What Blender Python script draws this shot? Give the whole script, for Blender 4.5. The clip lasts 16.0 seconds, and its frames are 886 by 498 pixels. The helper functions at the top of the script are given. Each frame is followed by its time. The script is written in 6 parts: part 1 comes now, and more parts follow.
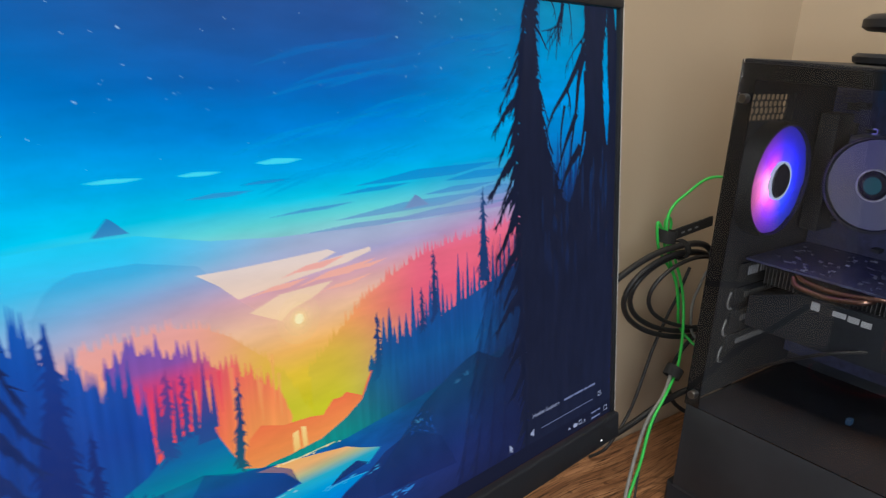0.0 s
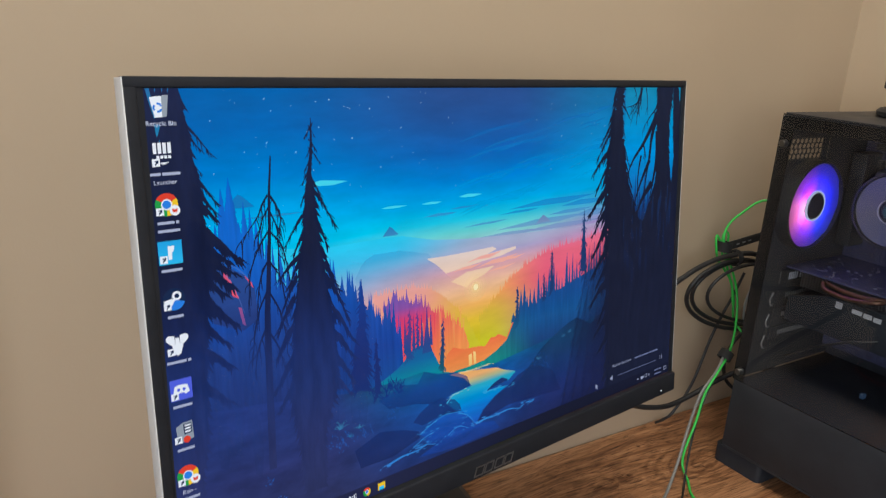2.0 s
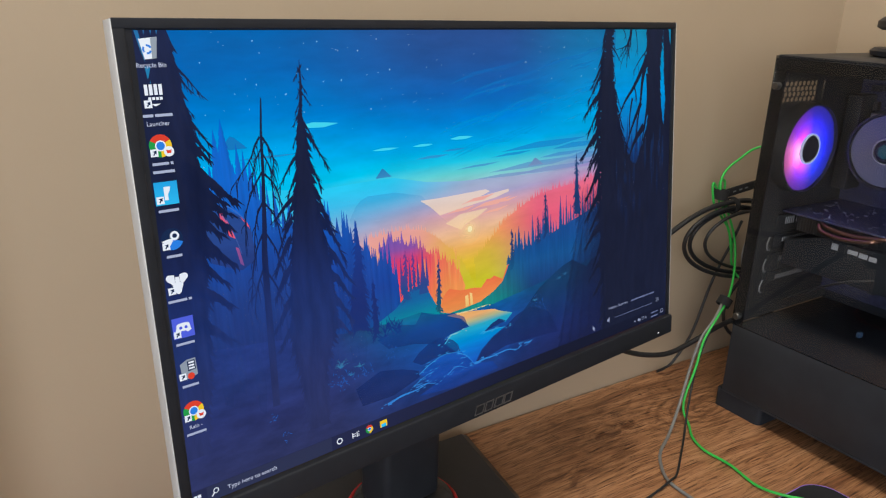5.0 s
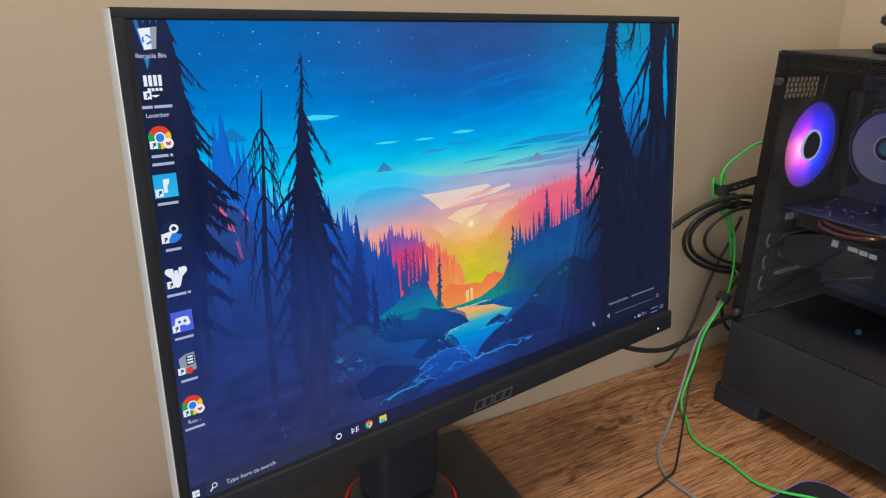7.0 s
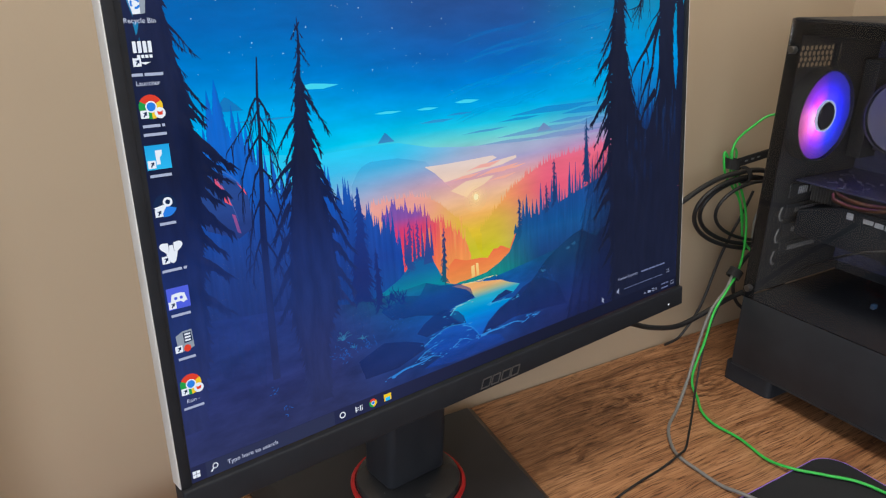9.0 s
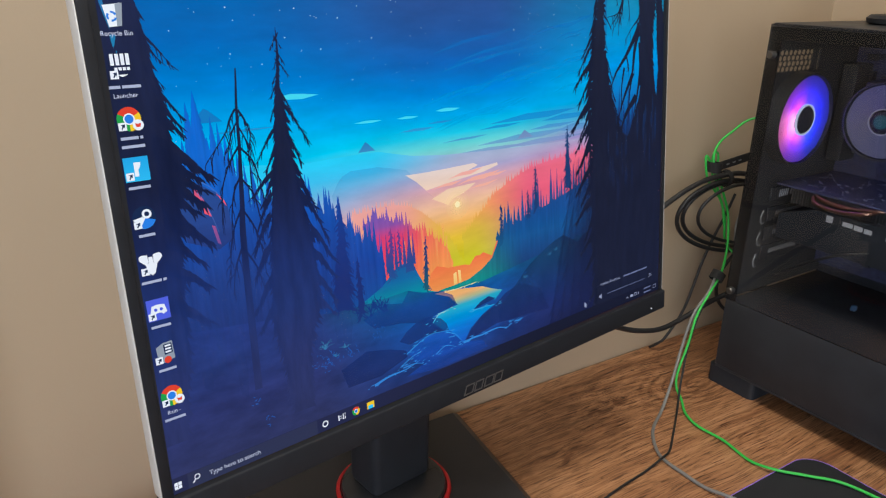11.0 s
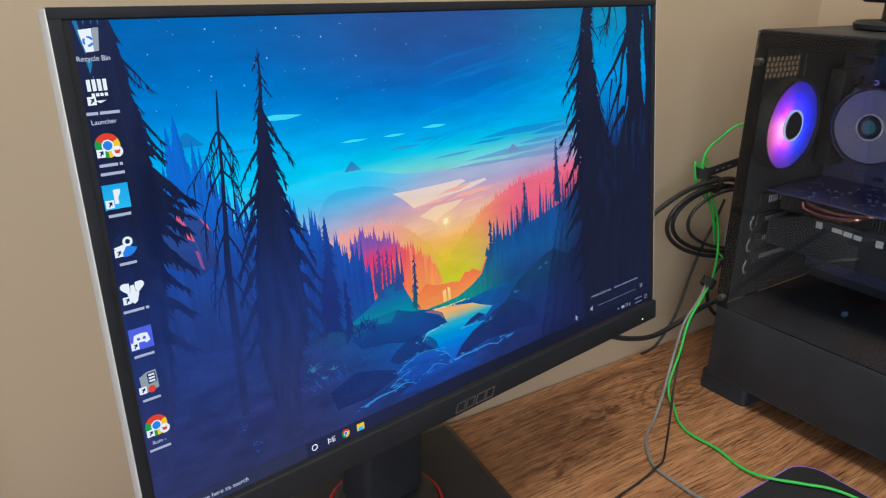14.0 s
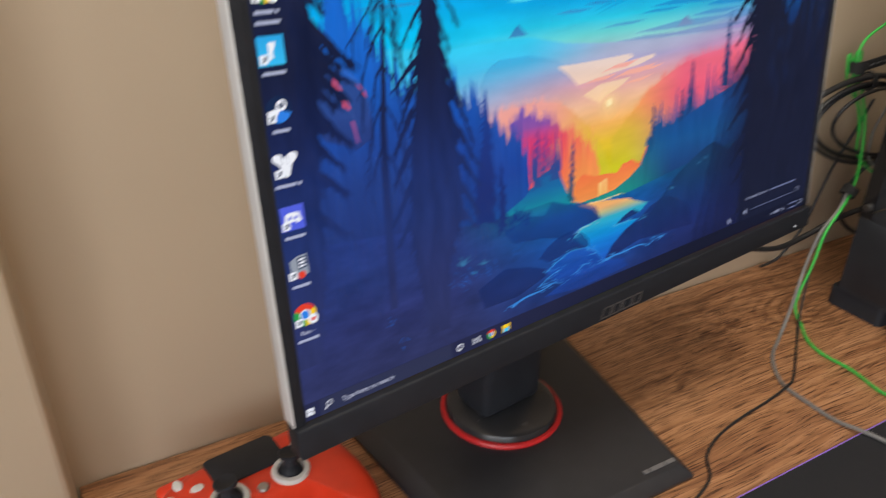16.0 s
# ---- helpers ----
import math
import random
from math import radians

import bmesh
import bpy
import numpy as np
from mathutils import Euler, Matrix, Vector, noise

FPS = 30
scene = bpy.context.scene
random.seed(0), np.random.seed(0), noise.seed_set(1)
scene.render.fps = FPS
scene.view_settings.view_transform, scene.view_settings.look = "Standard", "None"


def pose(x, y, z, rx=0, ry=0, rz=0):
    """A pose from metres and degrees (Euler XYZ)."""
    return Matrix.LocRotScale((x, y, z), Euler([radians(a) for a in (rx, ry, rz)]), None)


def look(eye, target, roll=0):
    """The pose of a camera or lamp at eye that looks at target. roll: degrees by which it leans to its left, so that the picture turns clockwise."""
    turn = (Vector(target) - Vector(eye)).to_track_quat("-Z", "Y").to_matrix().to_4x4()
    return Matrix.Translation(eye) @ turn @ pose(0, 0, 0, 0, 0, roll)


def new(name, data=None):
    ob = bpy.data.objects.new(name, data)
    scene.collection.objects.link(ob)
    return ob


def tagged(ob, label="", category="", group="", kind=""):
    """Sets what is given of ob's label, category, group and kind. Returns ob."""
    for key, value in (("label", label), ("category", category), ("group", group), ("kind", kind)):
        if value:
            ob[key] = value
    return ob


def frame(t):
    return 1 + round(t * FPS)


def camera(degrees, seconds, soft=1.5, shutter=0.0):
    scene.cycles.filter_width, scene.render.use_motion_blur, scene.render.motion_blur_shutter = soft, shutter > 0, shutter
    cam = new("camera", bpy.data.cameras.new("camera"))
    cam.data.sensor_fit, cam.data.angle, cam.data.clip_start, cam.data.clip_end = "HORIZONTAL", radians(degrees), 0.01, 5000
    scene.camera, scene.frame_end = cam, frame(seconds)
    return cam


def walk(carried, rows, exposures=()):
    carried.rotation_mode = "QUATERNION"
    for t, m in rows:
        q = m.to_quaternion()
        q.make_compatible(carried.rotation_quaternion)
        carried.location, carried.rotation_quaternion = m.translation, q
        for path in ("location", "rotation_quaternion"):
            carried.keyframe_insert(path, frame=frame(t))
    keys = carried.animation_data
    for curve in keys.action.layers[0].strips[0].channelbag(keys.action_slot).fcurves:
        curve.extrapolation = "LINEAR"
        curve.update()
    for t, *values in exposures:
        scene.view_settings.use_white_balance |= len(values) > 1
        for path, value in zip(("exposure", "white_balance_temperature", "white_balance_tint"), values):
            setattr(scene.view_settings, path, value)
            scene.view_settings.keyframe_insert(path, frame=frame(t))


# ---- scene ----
cam = camera(62.4, 16.0, soft=1.2, shutter=0.4)
PATH = [
    (0, (0.0994, -0.4880, 1.2232), (0.7087, 0.2518, 0.9380), 3.52),
    (0.5, (0.0469, -0.5230, 1.2608), (0.6227, 0.2399, 0.9668), 3.36),
    (1, (-0.0077, -0.5682, 1.2885), (0.5457, 0.2170, 1.0108), 3.60),
    (1.5, (-0.0570, -0.6108, 1.2933), (0.4815, 0.1824, 1.0092), 3.56),
    (2, (-0.0730, -0.6463, 1.2854), (0.4510, 0.1554, 0.9976), 3.66),
    (2.5, (-0.0779, -0.6704, 1.2716), (0.4312, 0.1369, 0.9732), 3.47),
    (3, (-0.0792, -0.6715, 1.2705), (0.4316, 0.1315, 0.9635), 2.90),
    (5.5, (-0.0724, -0.6633, 1.2641), (0.4402, 0.1317, 0.9397), 1.74),
    (6, (-0.0719, -0.6614, 1.2677), (0.4404, 0.1322, 0.9396), 1.81),
    (6.5, (-0.0725, -0.6611, 1.2677), (0.4424, 0.1306, 0.9390), 2.10),
    (7, (-0.0742, -0.6602, 1.2645), (0.4417, 0.1303, 0.9343), 2.23),
    (7.5, (-0.0731, -0.6576, 1.2616), (0.4437, 0.1323, 0.9316), 2.26),
    (8, (-0.0698, -0.6554, 1.2604), (0.4460, 0.1335, 0.9266), 2.22),
    (8.5, (-0.0695, -0.6557, 1.2613), (0.4431, 0.1331, 0.9222), 2.00),
    (9, (-0.0654, -0.6509, 1.2531), (0.4384, 0.1377, 0.9005), 1.48),
    (11.5, (-0.0613, -0.6542, 1.2635), (0.4635, 0.1234, 0.9171), 1.70),
    (12, (-0.0618, -0.6541, 1.2685), (0.4724, 0.1227, 0.9350), 2.03),
    (12.5, (-0.0600, -0.6538, 1.2675), (0.4763, 0.1191, 0.9284), 1.87),
    (13, (-0.0588, -0.6495, 1.2679), (0.4746, 0.1226, 0.9226), 1.46),
    (13.5, (-0.0567, -0.6482, 1.2679), (0.4739, 0.1252, 0.9209), 1.10),
    (14, (-0.0540, -0.6454, 1.2680), (0.4739, 0.1288, 0.9190), 0.81),
    (14.5, (-0.0529, -0.6418, 1.2671), (0.4697, 0.1342, 0.9139), 0.58),
    (15, (-0.0499, -0.6369, 1.2646), (0.4617, 0.1393, 0.8962), 0.62),
    (15.5, (-0.0516, -0.6211, 1.2590), (0.4498, 0.1536, 0.8736), 0.94),
    (15.6, (-0.0543, -0.6152, 1.2589), (0.4379, 0.1587, 0.8605), 1.22),
    (15.7, (-0.0600, -0.6050, 1.2552), (0.4215, 0.1659, 0.8382), 1.48),
    (15.8, (-0.0669, -0.5943, 1.2500), (0.3977, 0.1753, 0.8119), 1.54),
    (15.9, (-0.0767, -0.5822, 1.2422), (0.3744, 0.1868, 0.7891), 1.22),
    (16, (-0.0848, -0.5684, 1.2319), (0.3523, 0.2006, 0.7655), 1.03),
]
walk(cam, [(t, look(eye, target, roll)) for t, eye, target, roll in PATH],
     [(0.0, -0.08, 6020, 7), (0.5, -0.12, 6080, 7.5), (1.0, -0.26, 6150, 8), (1.5, -0.2, 6150, 8), (2.5, -0.12, 6150, 8.5), (9.0, -0.08, 6120, 8.5), (12.5, -0.04, 6100, 8), (14.0, -0.04, 6020, 7), (15.0, -0.04, 6050, 7.5), (16.0, -0.04, 6400, 11)])

# ---- world and light ----
DESK = 0.74
world = bpy.data.worlds.new("world")
scene.world = world
world.use_nodes = True
_bg = world.node_tree.nodes["Background"]
_sky = world.node_tree.nodes.new("ShaderNodeTexSky")
_sky.sky_type, _sky.sun_disc = "NISHITA", False
_sky.sun_elevation, _sky.sun_rotation = radians(35), radians(250)
world.node_tree.links.new(_sky.outputs[0], _bg.inputs[0])
_bg.inputs[1].default_value = 0.12


def area_lamp(name, eye, target, sx, sy, watts, colour):
    d = bpy.data.lights.new(name, "AREA")
    d.shape, d.size, d.size_y, d.energy, d.color = "RECTANGLE", sx, sy, watts, colour
    ob = new(name, d)
    ob.matrix_world = look(eye, target)
    return ob


# added fill light with no known source: from the front, the left and overhead
area_lamp("front_fill_light", (-0.90, -2.74, 1.5), (-0.90, -1.0, 1.5), 1.25, 1.15, 17, (0.95, 0.98, 1.0))
# added to lift the right wall and the computer's side
area_lamp("side_fill_light", (-1.64, -1.85, 1.5), (0.0, -1.85, 1.5), 1.3, 1.15, 29, (0.98, 0.98, 1.0))
# warm overhead fill, placed to even out the wall beside the monitor
area_lamp("overhead_fill_light", (0.30, -0.55, 2.36), (0.30, -0.55, 0.0), 0.5, 0.5, 14.5, (1.0, 0.90, 0.74))

# ---- materials ----


def lin(h):
    h = h.lstrip("#")
    c = [int(h[i:i + 2], 16) / 255 for i in (0, 2, 4)]
    return tuple(v / 12.92 if v <= 0.04045 else ((v + 0.055) / 1.055) ** 2.4 for v in c)


def material(name):
    m = bpy.data.materials.new(name)
    m.use_nodes = True
    nt = m.node_tree
    return m, nt, nt.nodes["Principled BSDF"]


def node(nt, kind, **sets):
    n = nt.nodes.new(kind)
    for k, v in sets.items():
        n.inputs[k].default_value = v
    return n


def ramp(nt, stops, mode="LINEAR"):
    r = nt.nodes.new("ShaderNodeValToRGB")
    r.color_ramp.interpolation = mode
    e = r.color_ramp.elements
    while len(e) < len(stops):
        e.new(0.5)
    for el, (p, c) in zip(e, stops):
        el.position = p
        el.color = (*(lin(c) if isinstance(c, str) else c), 1)
    return r


def surface(name, colour, rough=0.5, metal=0.0, vary=0.08, scale=40.0, bump=0.1, spec=0.5, dist=0.001):
    """A surface whose tone, gloss and relief vary at two scales."""
    m, nt, b = material(name)
    co = nt.nodes.new("ShaderNodeTexCoord")
    n1 = node(nt, "ShaderNodeTexNoise", Scale=scale, Detail=6.0)
    n2 = node(nt, "ShaderNodeTexNoise", Scale=scale * 9, Detail=3.0)
    for n in (n1, n2):
        nt.links.new(co.outputs["Object"], n.inputs["Vector"])
    c = lin(colour) if isinstance(colour, str) else colour
    r = ramp(nt, [(0.25, tuple(v * (1 - vary) for v in c)), (0.75, tuple(min(1, v * (1 + vary)) for v in c))])
    nt.links.new(n1.outputs[0], r.inputs[0])
    nt.links.new(r.outputs[0], b.inputs["Base Color"])
    mr = node(nt, "ShaderNodeMapRange")
    mr.inputs["To Min"].default_value, mr.inputs["To Max"].default_value = max(0.02, rough - 0.08), min(1, rough + 0.08)
    nt.links.new(n1.outputs[0], mr.inputs["Value"])
    nt.links.new(mr.outputs[0], b.inputs["Roughness"])
    b.inputs["Metallic"].default_value = metal
    b.inputs["Specular IOR Level"].default_value = spec
    if bump:
        bp = node(nt, "ShaderNodeBump", Strength=bump, Distance=dist)
        nt.links.new(n2.outputs[0], bp.inputs["Height"])
        nt.links.new(bp.outputs[0], b.inputs["Normal"])
    return m


def lit(name, colour, strength=1.0, base=0.02, rough=0.4):
    m, nt, b = material(name)
    c = lin(colour)
    b.inputs["Base Color"].default_value = (base, base, base, 1)
    b.inputs["Roughness"].default_value = rough
    b.inputs["Emission Color"].default_value = (*c, 1)
    b.inputs["Emission Strength"].default_value = strength
    return m


SW, SH = 0.527, 0.2965          # lit part of the display
PX = SW / 1920


def picture(name, left, right=None, u0=0.2, u1=0.6, alpha=1.0, far=None, u2=0.6, u3=0.9, grain=0.0, stretch=(24, 90), tilt=0.0, fade=None):
    """A colour of the displayed picture: ramps down the screen, blended across it, with brush strokes of its own."""
    m, nt, b = material(name)
    L = nt.links.new
    b.inputs["Base Color"].default_value = (0.003, 0.003, 0.003, 1)
    b.inputs["Roughness"].default_value = 0.45
    b.inputs["Specular IOR Level"].default_value = 0.05
    co = nt.nodes.new("ShaderNodeTexCoord")
    sp = nt.nodes.new("ShaderNodeSeparateXYZ")
    L(co.outputs["Object"], sp.inputs[0])
    v = nt.nodes.new("ShaderNodeMath")
    v.operation = "MULTIPLY"
    v.inputs[1].default_value = -1 / SH
    L(sp.outputs["Z"], v.inputs[0])
    ra = ramp(nt, left)
    L(v.outputs[0], ra.inputs[0])
    out = ra.outputs[0]
    for stops, a0, a1 in ((right, u0, u1), (far, u2, u3)):
        if not stops:
            continue
        rb = ramp(nt, stops)
        L(v.outputs[0], rb.inputs[0])
        mr = node(nt, "ShaderNodeMapRange")
        mr.interpolation_type = "SMOOTHSTEP"
        mr.inputs["From Min"].default_value, mr.inputs["From Max"].default_value = a0 * SW, a1 * SW
        L(sp.outputs["X"], mr.inputs["Value"])
        mx = nt.nodes.new("ShaderNodeMixRGB")
        L(mr.outputs[0], mx.inputs[0])
        L(out, mx.inputs[1])
        L(rb.outputs[0], mx.inputs[2])
        out = mx.outputs[0]
    if grain:
        mp = nt.nodes.new("ShaderNodeMapping")
        mp.inputs["Rotation"].default_value = (0, radians(tilt), 0)
        mp.inputs["Scale"].default_value = (stretch[0], 1, stretch[1])
        L(co.outputs["Object"], mp.inputs[0])
        nz = node(nt, "ShaderNodeTexNoise", Scale=1.0, Detail=5.0, Roughness=0.6)
        L(mp.outputs[0], nz.inputs["Vector"])
        gr = ramp(nt, [(0.3, (1 - grain,) * 3), (0.7, (1 + grain,) * 3)])
        L(nz.outputs[0], gr.inputs[0])
        mg = nt.nodes.new("ShaderNodeMixRGB")
        mg.blend_type = "MULTIPLY"
        mg.inputs[0].default_value = 1.0
        L(out, mg.inputs[1])
        L(gr.outputs[0], mg.inputs[2])
        out = mg.outputs[0]
    L(out, b.inputs["Emission Color"])
    b.inputs["Emission Strength"].default_value = 1.0
    b.inputs["Alpha"].default_value = alpha
    if fade:
        fr = ramp(nt, [(p, (q, q, q)) for p, q in fade])
        L(v.outputs[0], fr.inputs[0])
        L(fr.outputs[0], b.inputs["Alpha"])
    return m


def wall_paint(name, colour):
    m, nt, b = material(name)
    co = nt.nodes.new("ShaderNodeTexCoord")
    big = node(nt, "ShaderNodeTexNoise", Scale=2.2, Detail=4.0)
    fine = node(nt, "ShaderNodeTexNoise", Scale=420.0, Detail=3.0)
    mid = node(nt, "ShaderNodeTexNoise", Scale=60.0, Detail=4.0)
    for n in (big, fine, mid):
        nt.links.new(co.outputs["Object"], n.inputs["Vector"])
    r = ramp(nt, [(0.3, tuple(v * 0.95 for v in colour)), (0.7, tuple(v * 1.04 for v in colour))])
    nt.links.new(big.outputs[0], r.inputs[0])
    nt.links.new(r.outputs[0], b.inputs["Base Color"])
    b.inputs["Roughness"].default_value = 0.62
    ad = nt.nodes.new("ShaderNodeMath")
    ad.operation = "MULTIPLY_ADD"
    ad.inputs[1].default_value = 0.5
    nt.links.new(fine.outputs[0], ad.inputs[0])
    nt.links.new(mid.outputs[0], ad.inputs[2])
    bp = node(nt, "ShaderNodeBump", Strength=0.12, Distance=0.0012)
    nt.links.new(ad.outputs[0], bp.inputs["Height"])
    nt.links.new(bp.outputs[0], b.inputs["Normal"])
    return m


def wood_top(name, knots, burls):
    """Rustic oak laminate: straight grain along x with fine dark pores, rings round the knots and wild figure in the burls."""
    m, nt, b = material(name)
    L = nt.links.new
    co = nt.nodes.new("ShaderNodeTexCoord")
    sp = nt.nodes.new("ShaderNodeSeparateXYZ")
    L(co.outputs["Object"], sp.inputs[0])
    X, Y = sp.outputs["X"], sp.outputs["Y"]

    def math_(op, a, bb=None, c=None):
        n = nt.nodes.new("ShaderNodeMath")
        n.operation = op
        for i, v in enumerate((a, bb, c)):
            if v is None:
                continue
            if isinstance(v, (int, float)):
                n.inputs[i].default_value = v
            else:
                L(v, n.inputs[i])
        return n.outputs[0]

    def grain(x, y, sx, sy, detail, rough):
        cb = nt.nodes.new("ShaderNodeCombineXYZ")
        L(math_("MULTIPLY", x, sx), cb.inputs[0])
        L(math_("MULTIPLY", y, sy), cb.inputs[1])
        n = node(nt, "ShaderNodeTexNoise", Scale=1.0, Detail=detail, Roughness=rough)
        L(cb.outputs[0], n.inputs["Vector"])
        return n.outputs[0]

    def spot(kx, ky, rx, ry):
        dx = math_("MULTIPLY", math_("SUBTRACT", X, kx), 1 / rx)
        dy = math_("MULTIPLY", math_("SUBTRACT", Y, ky), 1 / ry)
        return math_("ADD", math_("MULTIPLY", dx, dx), math_("MULTIPLY", dy, dy))

    def tint(col, fac, stops, amount):
        r = ramp(nt, stops)
        L(fac, r.inputs[0])
        mx = nt.nodes.new("ShaderNodeMixRGB")
        mx.blend_type = "MULTIPLY"
        if isinstance(amount, float):
            mx.inputs[0].default_value = amount
        else:
            L(amount, mx.inputs[0])
        L(col, mx.inputs[1])
        L(r.outputs[0], mx.inputs[2])
        return mx.outputs[0]
    y = math_("MULTIPLY_ADD", math_("SUBTRACT", grain(X, Y, 3.5, 9.0, 2.0, 0.5), 0.5), 0.03, Y)
    for kx, ky, rx, ry in knots:
        y = math_("ADD", y, math_("MULTIPLY", math_("EXPONENT", math_("MULTIPLY", spot(kx, ky, rx * 1.4, ry * 1.4), -1.0)), 0.012))
    tone = math_("ADD", math_("MULTIPLY", grain(X, y, 2.2, 120.0, 5.0, 0.6), 0.55), math_("MULTIPLY", grain(X, y, 3.0, 15.0, 4.0, 0.6), 0.45))
    r = ramp(nt, [(0.30, "#70492f"), (0.40, "#946545"), (0.48, "#b07f58"), (0.57, "#c19068"), (0.68, "#cd9e78")])
    L(tone, r.inputs[0])
    pores = grain(X, y, 26.0, 860.0, 3.0, 0.55)
    col = tint(r.outputs[0], pores, [(0.38, (0.16, 0.12, 0.10)), (0.48, (1, 1, 1))], 0.9)
    col = tint(col, grain(X, y, 5.0, 300.0, 3.0, 0.5), [(0.36, (0.5, 0.44, 0.4)), (0.50, (1, 1, 1))], 0.6)
    for kx, ky, rx, ry in knots:
        d2 = spot(kx, ky, rx, ry)
        rings = math_("SINE", math_("MULTIPLY_ADD", math_("SQRT", d2), 26.0, math_("MULTIPLY", grain(X, Y, 40.0, 60.0, 3.0, 0.6), 9.0)))
        near = math_("EXPONENT", math_("MULTIPLY", math_("MULTIPLY", d2, d2), -0.5))
        col = tint(col, math_("MULTIPLY_ADD", rings, 0.5, 0.5), [(0.0, (0.40, 0.33, 0.29)), (0.5, (1, 1, 1))], math_("MULTIPLY", near, 0.8))
    for kx, ky, rx, ry in burls:
        near = math_("EXPONENT", math_("MULTIPLY", spot(kx, ky, rx, ry), -1.0))
        wild = grain(X, math_("ADD", Y, math_("MULTIPLY", grain(X, Y, 22.0, 30.0, 2.0, 0.5), 0.03)), 26.0, 80.0, 5.0, 0.68)
        col = tint(col, wild, [(0.40, (0.42, 0.34, 0.28)), (0.52, (1, 1, 1))], near)
    low = grain(X, y, 3.4, 16.0, 1.5, 0.4)
    wave = math_("SINE", math_("ADD", math_("MULTIPLY", low, 95.0), math_("MULTIPLY", grain(X, y, 6.0, 90.0, 3.0, 0.6), 5.0)))
    col = tint(col, math_("MULTIPLY_ADD", wave, 0.5, 0.5), [(0.0, (0.55, 0.48, 0.43)), (0.3, (0.9, 0.88, 0.86)), (0.6, (1, 1, 1))], 0.42)
    # short checks across the grain
    chk = grain(X, Y, 90.0, 60.0, 1.0, 0.4)
    col = tint(col, chk, [(0.22, (0.3, 0.24, 0.2)), (0.27, (1, 1, 1))], 0.8)
    L(col, b.inputs["Base Color"])
    mr = node(nt, "ShaderNodeMapRange")
    mr.inputs["To Min"].default_value, mr.inputs["To Max"].default_value = 0.6, 0.42
    L(pores, mr.inputs["Value"])
    L(mr.outputs[0], b.inputs["Roughness"])
    bp = node(nt, "ShaderNodeBump", Strength=0.25, Distance=0.0006)
    L(pores, bp.inputs["Height"])
    L(bp.outputs[0], b.inputs["Normal"])
    return m


def glass(name, tint, rough=0.0):
    m, nt, b = material(name)
    b.inputs["Base Color"].default_value = (*tint, 1)
    b.inputs["Roughness"].default_value = rough
    b.inputs["Transmission Weight"].default_value = 1.0
    b.inputs["IOR"].default_value = 1.38
    return m


M_WALL = wall_paint("beige_wall_paint", (0.464, 0.368, 0.262))
M_CEIL = wall_paint("white_ceiling_paint", (0.78, 0.76, 0.72))
M_FLOOR = surface("grey_carpet", (0.22, 0.20, 0.18), 0.95, vary=0.2, scale=30, bump=0.6)
M_WOOD = wood_top("rustic_oak_laminate", [(0.725, -0.112, 0.085, 0.042), (0.30, -0.42, 0.06, 0.03)], [(0.585, -0.085, 0.10, 0.05), (0.50, -0.035, 0.03, 0.012), (0.45, -0.14, 0.06, 0.03), (0.90, -0.62, 0.1, 0.04)])
M_BLACK = surface("black_satin_plastic", (0.023, 0.026, 0.033), 0.46, vary=0.15, scale=60, bump=0.12, spec=0.25, dist=0.0003)
M_BEZEL = surface("black_bezel_plastic", (0.017, 0.019, 0.025), 0.55, vary=0.15, scale=80, bump=0.15, spec=0.18, dist=0.0002)
M_SILVER = surface("silver_plastic", (0.66, 0.68, 0.70), 0.38, vary=0.04, scale=30, bump=0.05, dist=0.0002)
M_STEEL = surface("black_coated_steel", (0.026, 0.029, 0.036), 0.45, vary=0.2, scale=25, bump=0.2, spec=0.3, dist=0.0002)
M_DARKIN = surface("dark_case_interior", (0.032, 0.034, 0.038), 0.5, vary=0.25, scale=40, bump=0.1)
M_EDGE = surface("black_glass_print", (0.008, 0.008, 0.009), 0.5, vary=0.1, scale=60, bump=0.02, spec=0.15)
M_SHEEN = surface("glossy_black_plastic", (0.030, 0.032, 0.036), 0.24, vary=0.1, scale=60, bump=0.05, spec=0.6, dist=0.0002)
M_BASE = surface("black_base_plastic", (0.026, 0.028, 0.034), 0.34, vary=0.12, scale=60, bump=0.1, spec=0.5, dist=0.0002)
M_RED = surface("red_ring_plastic", (0.62, 0.018, 0.022), 0.35, vary=0.05, scale=60, bump=0.03)
M_CORD = surface("black_cable_rubber", (0.016, 0.016, 0.018), 0.5, vary=0.15, scale=90, bump=0.15, dist=0.0003)
M_GREEN = surface("green_cable_sleeve", (0.045, 0.50, 0.07), 0.45, vary=0.08, scale=200, bump=0.25, dist=0.0003)
M_GREY = surface("grey_cable_rubber", (0.20, 0.20, 0.195), 0.5, vary=0.1, scale=120, bump=0.1, dist=0.0003)
M_VELCRO = surface("black_hook_tape", (0.012, 0.012, 0.013), 0.85, vary=0.3, scale=300, bump=0.6, dist=0.0005)
M_PAD = surface("black_cloth_pad", (0.012, 0.013, 0.017), 0.9, vary=0.2, scale=250, bump=0.5, dist=0.0004)
M_STITCH = surface("violet_stitching", (0.30, 0.17, 0.72), 0.6, vary=0.2, scale=500, bump=0.5, dist=0.0006)
M_PADRED = surface("orange_red_plastic", (0.80, 0.055, 0.018), 0.38, vary=0.05, scale=80, bump=0.05, dist=0.0002)
M_WHITE = surface("white_plastic", (0.74, 0.74, 0.72), 0.4, vary=0.03, scale=80, bump=0.03)
M_GLASS = glass("smoked_glass", (0.62, 0.63, 0.65))
